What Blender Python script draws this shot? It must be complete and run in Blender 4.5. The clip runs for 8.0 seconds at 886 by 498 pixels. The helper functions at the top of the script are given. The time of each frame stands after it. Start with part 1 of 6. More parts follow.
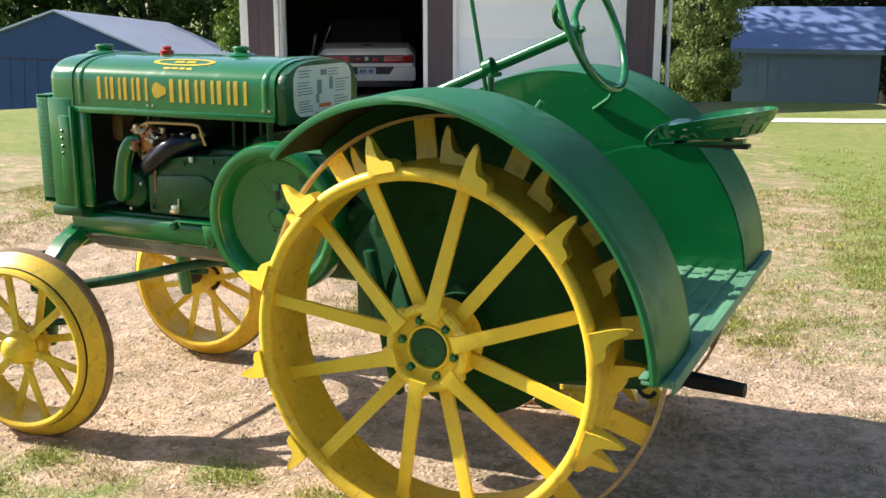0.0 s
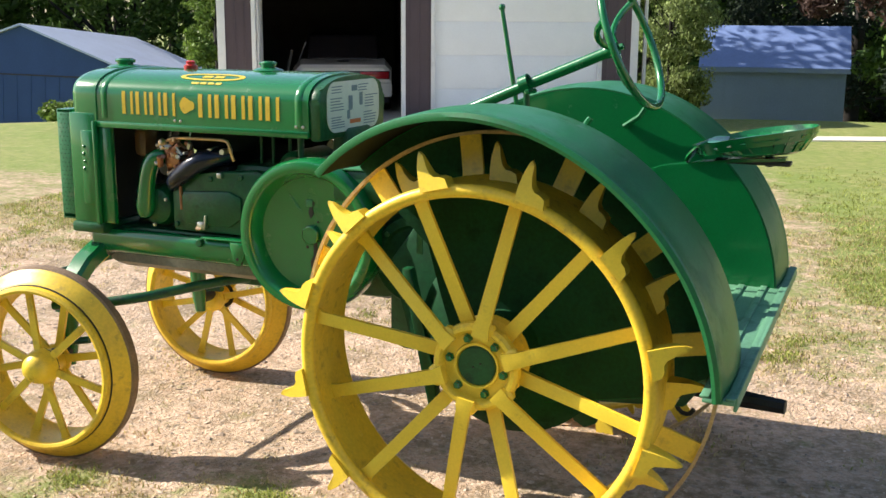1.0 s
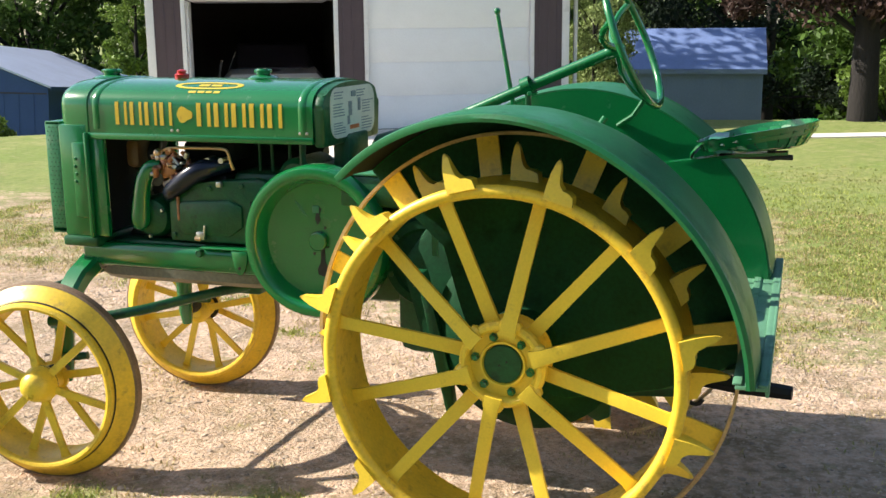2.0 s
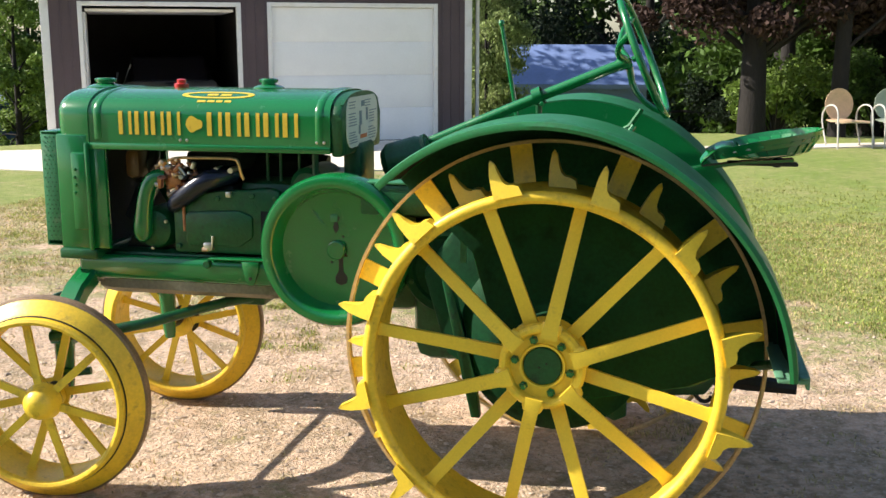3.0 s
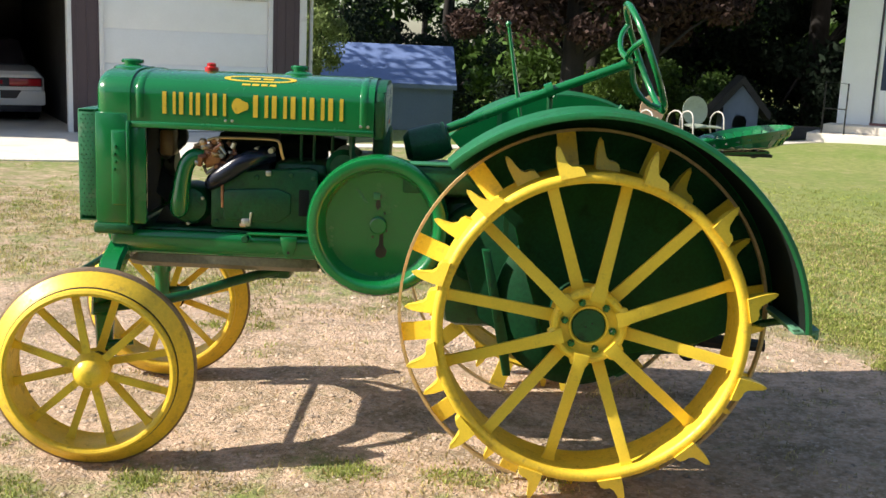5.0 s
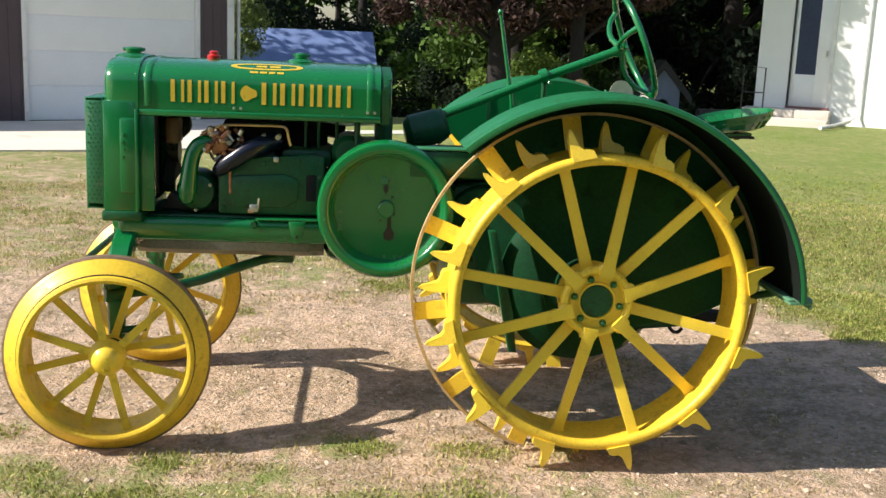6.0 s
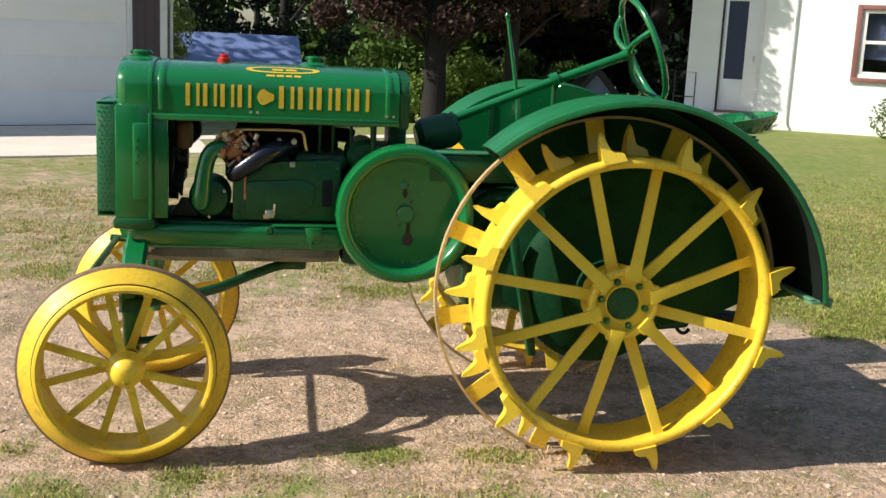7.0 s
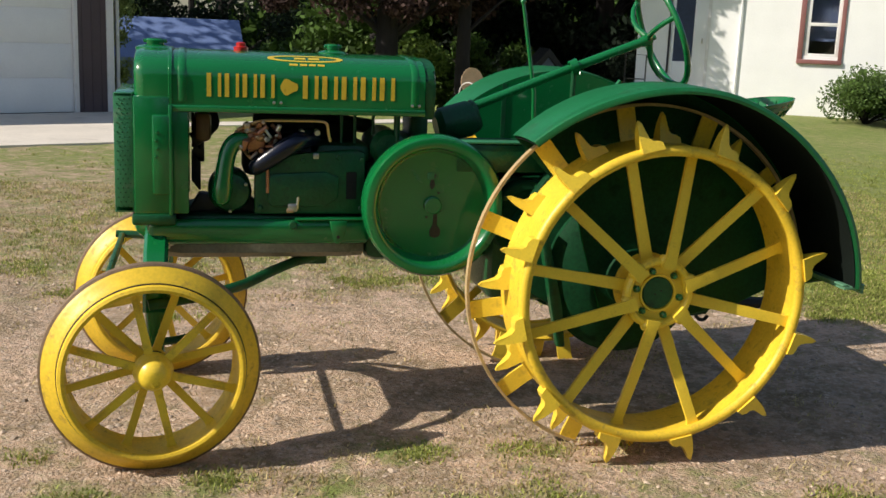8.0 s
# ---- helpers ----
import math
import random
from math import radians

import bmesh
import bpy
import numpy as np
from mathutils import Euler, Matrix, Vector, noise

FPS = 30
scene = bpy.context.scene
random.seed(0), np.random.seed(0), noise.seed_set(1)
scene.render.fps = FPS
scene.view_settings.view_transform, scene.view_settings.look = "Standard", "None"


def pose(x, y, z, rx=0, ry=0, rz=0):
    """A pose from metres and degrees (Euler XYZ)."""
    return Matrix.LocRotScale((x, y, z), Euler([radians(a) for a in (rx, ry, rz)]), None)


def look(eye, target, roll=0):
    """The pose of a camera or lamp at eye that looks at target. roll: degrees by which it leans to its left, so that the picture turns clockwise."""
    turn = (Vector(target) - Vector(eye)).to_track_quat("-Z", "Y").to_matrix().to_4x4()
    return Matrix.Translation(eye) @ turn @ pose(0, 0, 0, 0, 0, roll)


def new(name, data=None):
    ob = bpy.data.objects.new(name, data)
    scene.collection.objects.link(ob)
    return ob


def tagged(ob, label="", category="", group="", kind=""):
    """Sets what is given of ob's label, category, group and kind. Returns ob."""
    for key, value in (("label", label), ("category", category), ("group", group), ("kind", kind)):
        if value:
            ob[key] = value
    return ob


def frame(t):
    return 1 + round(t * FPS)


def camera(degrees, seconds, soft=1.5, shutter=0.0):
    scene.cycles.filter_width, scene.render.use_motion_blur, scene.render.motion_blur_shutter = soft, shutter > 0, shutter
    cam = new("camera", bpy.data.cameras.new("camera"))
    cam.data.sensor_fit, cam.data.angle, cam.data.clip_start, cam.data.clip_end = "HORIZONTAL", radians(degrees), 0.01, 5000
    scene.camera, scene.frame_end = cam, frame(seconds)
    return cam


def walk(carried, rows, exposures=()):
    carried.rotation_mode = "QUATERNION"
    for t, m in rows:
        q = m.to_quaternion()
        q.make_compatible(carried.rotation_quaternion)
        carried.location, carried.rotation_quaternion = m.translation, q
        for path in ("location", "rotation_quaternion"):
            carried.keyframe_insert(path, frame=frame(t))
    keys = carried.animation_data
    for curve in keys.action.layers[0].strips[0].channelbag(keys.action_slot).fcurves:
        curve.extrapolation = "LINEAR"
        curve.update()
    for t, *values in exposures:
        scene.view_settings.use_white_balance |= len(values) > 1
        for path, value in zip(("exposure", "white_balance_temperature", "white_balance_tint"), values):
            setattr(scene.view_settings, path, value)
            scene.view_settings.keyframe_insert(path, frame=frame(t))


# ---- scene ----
cam = camera(45.09, 8.0)
PATH = [
    (0, (1.244, -3.307, 1.578), (0.419, -1.542, 1.127), -0.03),
    (0.5, (1.153, -3.345, 1.571), (0.350, -1.565, 1.140), 0.25),
    (1, (1.011, -3.387, 1.575), (0.248, -1.589, 1.154), 0.39),
    (1.5, (0.910, -3.453, 1.569), (0.203, -1.629, 1.150), -0.08),
    (3, (0.306, -3.703, 1.553), (-0.100, -1.786, 1.171), -0.00),
    (3.5, (0.102, -3.835, 1.544), (-0.179, -1.892, 1.161), 1.12),
    (4, (-0.109, -3.942, 1.546), (-0.283, -1.990, 1.166), 1.66),
    (4.5, (-0.348, -4.070, 1.534), (-0.427, -2.107, 1.161), 2.25),
    (6, (-0.911, -4.305, 1.522), (-0.740, -2.352, 1.125), 2.43),
    (6.5, (-1.121, -4.282, 1.511), (-0.858, -2.339, 1.115), 2.48),
    (7, (-1.298, -4.231, 1.500), (-0.971, -2.295, 1.118), 2.63),
    (7.5, (-1.454, -4.183, 1.499), (-1.073, -2.259, 1.109), 2.49),
    (8, (-1.620, -4.084, 1.500), (-1.175, -2.177, 1.093), 2.36),
]
walk(cam, [(t, look(eye, target, roll)) for t, eye, target, roll in PATH],
     [(0, 1.0), (1.5, 1.03), (3.5, 0.97), (4.5, 0.87), (6.5, 0.60), (7, 0.47), (8, 0.10)])

# ---- world and sun ----
SUN_TO = Vector((-1.33, -0.17, 1.0)).normalized()      # from the ground towards the sun
world = bpy.data.worlds.new("sky")
scene.world = world
world.use_nodes = True
sky = world.node_tree.nodes.new("ShaderNodeTexSky")
sky.sky_type, sky.sun_disc = "NISHITA", False
sky.sun_elevation = math.asin(SUN_TO.z)
sky.sun_rotation = math.atan2(SUN_TO.x, SUN_TO.y)
back = world.node_tree.nodes["Background"]
back.inputs["Strength"].default_value = 0.090
world.node_tree.links.new(sky.outputs[0], back.inputs["Color"])
sun_data = bpy.data.lights.new("sun", "SUN")
sun_data.energy, sun_data.angle, sun_data.color = 4.8, radians(0.53), (1.0, 0.92, 0.80)
sun = new("sun", sun_data)
sun.matrix_world = look(SUN_TO * 60, (0, 0, 0))


# ---- materials ----
def material(name, colour, rough=0.5, metal=0.0, vary=0.12, scale=6.0, fine=60.0, bump=0.1, coat=0.0, dirt=None, dirt_amount=0.4, dirt_scale=9.0, stretch=(1, 1, 1), leaf=False, island=False, gloss=0.5):
    """A surface with variation at two scales, fine relief and, where given, patches of dirt or wear."""
    m = bpy.data.materials.new(name)
    m.use_nodes = True
    nt = m.node_tree
    n, l = nt.nodes, nt.links
    p = n["Principled BSDF"]
    tc = n.new("ShaderNodeTexCoord")
    mp = n.new("ShaderNodeMapping")
    mp.inputs["Scale"].default_value = stretch
    l.new(tc.outputs["Object"], mp.inputs["Vector"])
    big, small = n.new("ShaderNodeTexNoise"), n.new("ShaderNodeTexNoise")
    big.inputs["Scale"].default_value, small.inputs["Scale"].default_value = scale, fine
    big.inputs["Detail"].default_value = small.inputs["Detail"].default_value = 4
    for q in (big, small):
        l.new(mp.outputs[0], q.inputs["Vector"])
    add = n.new("ShaderNodeMath")
    add.operation = "ADD"
    l.new(big.outputs["Fac"], add.inputs[0])
    l.new(small.outputs["Fac"], add.inputs[1])
    rng = n.new("ShaderNodeMapRange")
    rng.inputs["From Min"].default_value, rng.inputs["From Max"].default_value = 0.7, 1.3
    l.new(add.outputs[0], rng.inputs["Value"])
    mix = n.new("ShaderNodeMixRGB")
    c = Vector(colour)
    mix.inputs[1].default_value = (*(c * (1 - vary)), 1)
    mix.inputs[2].default_value = (*[min(1.0, v * (1 + vary)) for v in c], 1)
    l.new(rng.outputs[0], mix.inputs[0])
    out = mix.outputs[0]
    if leaf or island:
        info = n.new("ShaderNodeNewGeometry")
        hs = n.new("ShaderNodeHueSaturation")
        r2 = n.new("ShaderNodeMapRange")
        r2.inputs["To Min"].default_value, r2.inputs["To Max"].default_value = 0.55, 1.5
        l.new(info.outputs["Random Per Island"], r2.inputs["Value"])
        l.new(r2.outputs[0], hs.inputs["Value"])
        l.new(out, hs.inputs["Color"])
        out = hs.outputs[0]
    if dirt:
        dn = n.new("ShaderNodeTexNoise")
        dn.inputs["Scale"].default_value, dn.inputs["Detail"].default_value, dn.inputs["Roughness"].default_value = dirt_scale, 8, 0.65
        l.new(tc.outputs["Object"], dn.inputs["Vector"])
        dr = n.new("ShaderNodeMapRange")
        dr.inputs["From Min"].default_value, dr.inputs["From Max"].default_value = 0.56, 0.68
        dr.inputs["To Max"].default_value = dirt_amount
        l.new(dn.outputs["Fac"], dr.inputs["Value"])
        dm = n.new("ShaderNodeMixRGB")
        dm.inputs[2].default_value = (*dirt, 1)
        l.new(dr.outputs[0], dm.inputs[0])
        l.new(out, dm.inputs[1])
        out = dm.outputs[0]
        rr = n.new("ShaderNodeMapRange")
        rr.inputs["To Min"].default_value, rr.inputs["To Max"].default_value = rough, min(1.0, rough + 0.4)
        l.new(dr.outputs[0], rr.inputs["Value"])
        l.new(rr.outputs[0], p.inputs["Roughness"])
    else:
        p.inputs["Roughness"].default_value = rough
    l.new(out, p.inputs["Base Color"])
    p.inputs["Metallic"].default_value = metal
    p.inputs["Specular IOR Level"].default_value = gloss
    if coat:
        p.inputs["Coat Weight"].default_value, p.inputs["Coat Roughness"].default_value = coat, 0.09
    if bump:
        b = n.new("ShaderNodeBump")
        b.inputs["Strength"].default_value, b.inputs["Distance"].default_value = bump, 0.02
        l.new(add.outputs[0], b.inputs["Height"])
        l.new(b.outputs[0], p.inputs["Normal"])
    if leaf:
        p.inputs["Specular IOR Level"].default_value = 0.2
        tr = n.new("ShaderNodeBsdfTranslucent")
        l.new(out, tr.inputs["Color"])
        ms = n.new("ShaderNodeMixShader")
        ms.inputs[0].default_value = 0.3
        l.new(p.outputs[0], ms.inputs[1])
        l.new(tr.outputs[0], ms.inputs[2])
        l.new(ms.outputs[0], n["Material Output"].inputs["Surface"])
    return m


GREEN = material("green_paint", (0.004, 0.150, 0.038), 0.22, vary=0.10, scale=5, fine=180, bump=0.02, coat=0.7, dirt=(0.008, 0.105, 0.032), dirt_amount=0.25, dirt_scale=7)
GREEN_DUSTY = material("dusty_green_paint", (0.035, 0.20, 0.09), 0.45, vary=0.14, scale=8, fine=120, bump=0.04, coat=0.1, dirt=(0.22, 0.28, 0.20), dirt_amount=0.65, dirt_scale=10)
# same green paint, darkened for shaded castings, plus random blackish patches
GREEN_DARK = material("shade_dark_green_casting", (0.005, 0.078, 0.025), 0.38, vary=0.25, scale=14, fine=90, bump=0.12, dirt=(0.010, 0.018, 0.012), dirt_amount=0.6, dirt_scale=18)
FENDER_GREEN = material("dull_green_fender_paint", (0.006, 0.145, 0.043), 0.42, vary=0.16, scale=4, fine=120, bump=0.02, coat=0.12, dirt=(0.020, 0.085, 0.036), dirt_amount=0.5, dirt_scale=5, stretch=(1, 0.4, 1))
YELLOW = material("yellow_paint", (0.90, 0.635, 0.055), 0.34, vary=0.07, scale=5, fine=140, bump=0.03, coat=0.15, dirt=(0.30, 0.17, 0.04), dirt_amount=0.45, dirt_scale=14)
YELLOW_WORN = material("worn_yellow_paint", (0.84, 0.565, 0.042), 0.42, vary=0.12, scale=9, fine=90, bump=0.06, dirt=(0.34, 0.19, 0.05), dirt_amount=0.5, dirt_scale=26)
# green paint with the shade behind the wheel put into its colour
SHEET_DARK = material("shade_dark_green_sheet", (0.004, 0.050, 0.018), 0.62, vary=0.3, scale=7, fine=80, bump=0.05, dirt=(0.004, 0.016, 0.008), dirt_amount=0.6, gloss=0.18)
# near black: the shade under the fender is painted into this colour
SHADE_LINING = material("shade_black_lining", (0.004, 0.008, 0.006), 0.9, vary=0.3, scale=8, fine=80, bump=0.05, gloss=0.2)
HOOP_STEEL = material("tan_weathered_hoop", (0.52, 0.38, 0.20), 0.55, metal=0.1, vary=0.25, scale=18, fine=160, bump=0.1)
RUST = material("worn_rusty_steel", (0.25, 0.17, 0.11), 0.62, metal=0.35, vary=0.3, scale=18, fine=160, bump=0.15)
DECAL = material("yellow_decal", (0.66, 0.45, 0.035), 0.45, vary=0.08, scale=12, fine=200, bump=0.0, dirt=(0.35, 0.20, 0.02), dirt_amount=0.5, dirt_scale=40)
TAR_FELT = material("black_tar_felt", (0.018, 0.018, 0.020), 0.85, vary=0.3, scale=5, fine=40, bump=0.2)
STEEL = material("bare_steel", (0.55, 0.53, 0.50), 0.3, metal=0.9, vary=0.2, scale=30, fine=200, bump=0.05)
BRASS = material("brass", (0.72, 0.48, 0.28), 0.3, metal=0.9, vary=0.2, scale=30, fine=200, bump=0.05)
COPPER = material("copper", (0.40, 0.19, 0.12), 0.4, metal=0.85, vary=0.3, scale=40, fine=200, bump=0.1)
RUBBER = material("navy_rubber_hose", (0.006, 0.008, 0.022), 0.25, vary=0.2, scale=20, fine=200, bump=0.05)
# matte black that holds the shade of hollows in the engine bay
SHADE_BLACK = material("matte_shade_black", (0.010, 0.010, 0.010), 0.95, vary=0.3, scale=20, fine=120, bump=0.1)
# dusty green, with the sun's sheen on the plate painted in as paleness
PLATFORM_PAINT = material("sheen_pale_mint_green_plate", (0.12, 0.29, 0.18), 0.4, vary=0.18, scale=8, fine=120, bump=0.05, dirt=(0.05, 0.15, 0.08), dirt_amount=0.5, dirt_scale=9)
BLACK = material("black_iron", (0.015, 0.015, 0.015), 0.5, vary=0.3, scale=20, fine=120, bump=0.1)
SUMP = material("greasy_grey_pan", (0.16, 0.15, 0.11), 0.5, vary=0.25, scale=10, fine=80, bump=0.08, dirt=(0.05, 0.07, 0.04), dirt_amount=0.6)
TAN_ENAMEL = material("brown_enamel", (0.14, 0.065, 0.025), 0.4, vary=0.2, bump=0.03)
RED_PAINT = material("red_paint", (0.50, 0.012, 0.012), 0.3, vary=0.1, bump=0.02, coat=0.4)
PAPER = material("white_paper", (0.72, 0.72, 0.66), 0.5, vary=0.06, scale=15, fine=90, bump=0.0, coat=0.3)
INK = material("grey_ink", (0.22, 0.26, 0.30), 0.6, bump=0)
ORANGE_INK = material("orange_ink", (0.62, 0.16, 0.05), 0.6, bump=0)

PURPLE = material("plum_steel_siding", (0.085, 0.058, 0.068), 0.5, vary=0.12, scale=2, fine=40, bump=0.02, dirt=(0.13, 0.09, 0.09), dirt_amount=0.35, dirt_scale=3)
WHITE_TRIM = material("white_trim", (0.80, 0.78, 0.76), 0.5, vary=0.06, scale=3, fine=50, bump=0.02, dirt=(0.5, 0.47, 0.43), dirt_amount=0.4, dirt_scale=4)
WHITE_DOOR = material("white_garage_door", (0.90, 0.90, 0.90), 0.4, vary=0.04, scale=2, fine=70, bump=0.02, dirt=(0.80, 0.79, 0.77), dirt_amount=0.15, dirt_scale=3)
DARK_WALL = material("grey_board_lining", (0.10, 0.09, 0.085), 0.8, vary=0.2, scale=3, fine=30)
CONCRETE = material("pale_concrete", (0.70, 0.64, 0.56), 0.85, vary=0.10, scale=1.5, fine=40, bump=0.15, dirt=(0.45, 0.40, 0.33), dirt_amount=0.5, dirt_scale=2)
BARN_BLUE = material("deep_blue_siding", (0.042, 0.082, 0.225), 0.6, vary=0.08, scale=1.5, fine=20, bump=0.02, gloss=0.25)
# pale metal roof; leaf shade and sky tint are put into this blue
SHED_ROOF = material("shade_blue_roof", (0.17, 0.24, 0.46), 0.45, vary=0.1, scale=1.2, fine=15, bump=0.02)
BLUE_METAL = material("blue_grey_siding", (0.17, 0.24, 0.39), 0.5, vary=0.08, scale=1.5, fine=20, bump=0.02)
ROOF_METAL = material("galvanised_roof", (0.52, 0.58, 0.76), 0.38, metal=0.15, vary=0.1, scale=1.2, fine=15, bump=0.02)
HOUSE_WHITE = material("white_house_siding", (0.92, 0.92, 0.91), 0.6, vary=0.04, scale=2, fine=50, bump=0.02)
MAROON = material("maroon_trim", (0.26, 0.11, 0.10), 0.5, vary=0.15)
SHINGLE = material("grey_shingles", (0.10, 0.095, 0.09), 0.9, vary=0.3, scale=4, fine=30, bump=0.3)
CAR_WHITE = material("white_car_paint", (0.85, 0.83, 0.82), 0.25, vary=0.03, bump=0, coat=0.6)
CAR_DARK = material("dark_car_plastic", (0.03, 0.025, 0.035), 0.4, bump=0.0)
TAIL_RED = material("red_tail_lens", (0.45, 0.012, 0.02), 0.15, vary=0.1, bump=0, coat=0.6)
PLATE = material("pale_blue_plate", (0.50, 0.58, 0.72), 0.45, bump=0)
TYRE = material("black_tyre", (0.02, 0.02, 0.02), 0.8, bump=0.1)
CHAIR_TAN = material("tan_chair_enamel", (0.62, 0.43, 0.27), 0.5, vary=0.12, scale=8, fine=60)
CHAIR_GREEN = material("faded_green_chair_enamel", (0.33, 0.38, 0.30), 0.5, vary=0.12, scale=8, fine=60)
CHAIR_TUBE = material("white_tube_enamel", (0.52, 0.50, 0.47), 0.4, bump=0.02)
DOG_BLUE = material("pale_blue_boards", (0.11, 0.145, 0.22), 0.7, vary=0.1, bump=0.05)
BARK = material("tree_bark", (0.014, 0.011, 0.010), 0.9, vary=0.35, scale=6, fine=40, bump=0.6, stretch=(1, 1, 0.25))
LEAF_GREEN = material("green_leaves", (0.060, 0.110, 0.022), 0.55, vary=0.2, scale=1.2, fine=6, bump=0, leaf=True)
LEAF_LIGHT = material("light_green_leaves", (0.16, 0.24, 0.05), 0.5, vary=0.2, scale=1.2, fine=6, bump=0, leaf=True)
LEAF_BUSH = material("mid_green_bush_leaves", (0.095, 0.155, 0.040), 0.5, vary=0.2, scale=1.2, fine=6, bump=0, leaf=True)
LEAF_DARK = material("dark_copper_leaves", (0.060, 0.036, 0.030), 0.7, vary=0.25, scale=1.2, fine=6, bump=0, leaf=True)
LEAF_SAGE = material("pale_sage_leaves", (0.24, 0.30, 0.11), 0.6, vary=0.2, scale=1.2, fine=6, bump=0, leaf=True)
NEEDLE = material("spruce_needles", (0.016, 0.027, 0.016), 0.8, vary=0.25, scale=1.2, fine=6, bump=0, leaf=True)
GRASS = material("grass_blades", (0.30, 0.335, 0.085), 0.6, vary=0.25, scale=0.8, fine=5, bump=0, leaf=True)
DRY_GRASS = material("dry_grass_blades", (0.46, 0.38, 0.19), 0.7, vary=0.25, scale=0.8, fine=5, bump=0, leaf=True)
STONE = material("gravel_stones", (0.44, 0.345, 0.265), 0.8, vary=0.2, scale=10, fine=90, bump=0.1, island=True)


def pane_glass(name, tint=(0.9, 0.95, 1.0)):
    m = bpy.data.materials.new(name)
    m.use_nodes = True
    p = m.node_tree.nodes["Principled BSDF"]
    p.inputs["Base Color"].default_value = (*tint, 1)
    p.inputs["Roughness"].default_value = 0.02
    p.inputs["Transmission Weight"].default_value = 1.0
    p.inputs["IOR"].default_value = 1.45
    return m


GLASS = pane_glass("window_glass")
NAVY_CURTAIN = material("dark_blue_blind", (0.035, 0.05, 0.10), 0.7, vary=0.2, scale=3, fine=20)


def ground_material():
    """Sandy gravel with worn, patchy grass; the lawn takes over away from the drive."""
    m = bpy.data.materials.new("gravel_and_lawn")
    m.use_nodes = True
    nt = m.node_tree
    n, l = nt.nodes, nt.links
    p = n["Principled BSDF"]
    p.inputs["Roughness"].default_value = 0.95
    tc = n.new("ShaderNodeTexCoord")

    def tex(scale, detail=6, rough=0.6):
        q = n.new("ShaderNodeTexNoise")
        q.inputs["Scale"].default_value, q.inputs["Detail"].default_value, q.inputs["Roughness"].default_value = scale, detail, rough
        l.new(tc.outputs["Object"], q.inputs["Vector"])
        return q.outputs["Fac"]

    def mix(fac, a, b):
        q = n.new("ShaderNodeMixRGB")
        if isinstance(fac, float):
            q.inputs[0].default_value = fac
        else:
            l.new(fac, q.inputs[0])
        for i, v in ((1, a), (2, b)):
            if isinstance(v, tuple):
                q.inputs[i].default_value = (*v, 1)
            else:
                l.new(v, q.inputs[i])
        return q.outputs[0]

    def span(v, a, b, c=0.0, d=1.0):
        q = n.new("ShaderNodeMapRange")
        for k, x in (("From Min", a), ("From Max", b), ("To Min", c), ("To Max", d)):
            q.inputs[k].default_value = x
        l.new(v, q.inputs["Value"])
        return q.outputs[0]

    def math2(op, a, b):
        q = n.new("ShaderNodeMath")
        q.operation = op
        for i, v in enumerate((a, b)):
            if isinstance(v, (int, float)):
                q.inputs[i].default_value = v
            else:
                l.new(v, q.inputs[i])
        return q.outputs[0]

    vor = n.new("ShaderNodeTexVoronoi")
    vor.inputs["Scale"].default_value = 62
    l.new(tc.outputs["Object"], vor.inputs["Vector"])
    peb = n.new("ShaderNodeRGBToBW")
    l.new(vor.outputs["Color"], peb.inputs[0])
    sand = mix(span(tex(1.1), 0.35, 0.65), (0.66, 0.465, 0.335), (0.52, 0.365, 0.250))
    sand = mix(span(tex(3.3, 10, 0.75), 0.47, 0.60, 0.0, 0.9), sand, (0.25, 0.185, 0.105))
    sand = mix(span(tex(13, 8, 0.8), 0.50, 0.66, 0.0, 0.7), sand, (0.25, 0.175, 0.10))
    sand = mix(span(tex(7.5, 9, 0.75), 0.52, 0.64, 0.0, 0.75), sand, (0.22, 0.17, 0.085))
    sand = mix(span(tex(30, 6, 0.7), 0.46, 0.66, 0.0, 0.55), sand, (0.27, 0.19, 0.125))
    sand = mix(math2("MULTIPLY", span(peb.outputs[0], 0.52, 0.72), 0.3), sand, (0.70, 0.57, 0.46))
    weights = n.new("ShaderNodeAttribute")
    weights.attribute_name = "turf"
    turf = mix(span(tex(0.7), 0.35, 0.65), (0.190, 0.265, 0.046), (0.300, 0.305, 0.105))
    turf = mix(span(weights.outputs["Fac"], 0.35, 0.75), (0.29, 0.265, 0.125), turf)
    turf = mix(span(tex(11, 9, 0.78), 0.42, 0.66), turf, (0.14, 0.19, 0.036))
    turf = mix(span(tex(4, 9, 0.78), 0.52, 0.68, 0.0, 0.6), turf, (0.42, 0.34, 0.19))
    t = math2("ADD", weights.outputs["Fac"], span(tex(4.6, 12, 0.85), 0.3, 0.7, -0.62, 0.62))
    l.new(mix(span(t, 0.36, 0.72), sand, turf), p.inputs["Base Color"])
    b = n.new("ShaderNodeBump")
    b.inputs["Strength"].default_value, b.inputs["Distance"].default_value = 0.7, 0.02
    lumps = math2("ADD", math2("MULTIPLY", tex(20, 6, 0.7), 2.0), math2("MULTIPLY", tex(70, 6, 0.7), 0.4))
    l.new(math2("ADD", math2("MULTIPLY", vor.outputs["Distance"], 0.5), lumps), b.inputs["Height"])
    l.new(b.outputs[0], p.inputs["Normal"])
    return m


GROUND = ground_material()


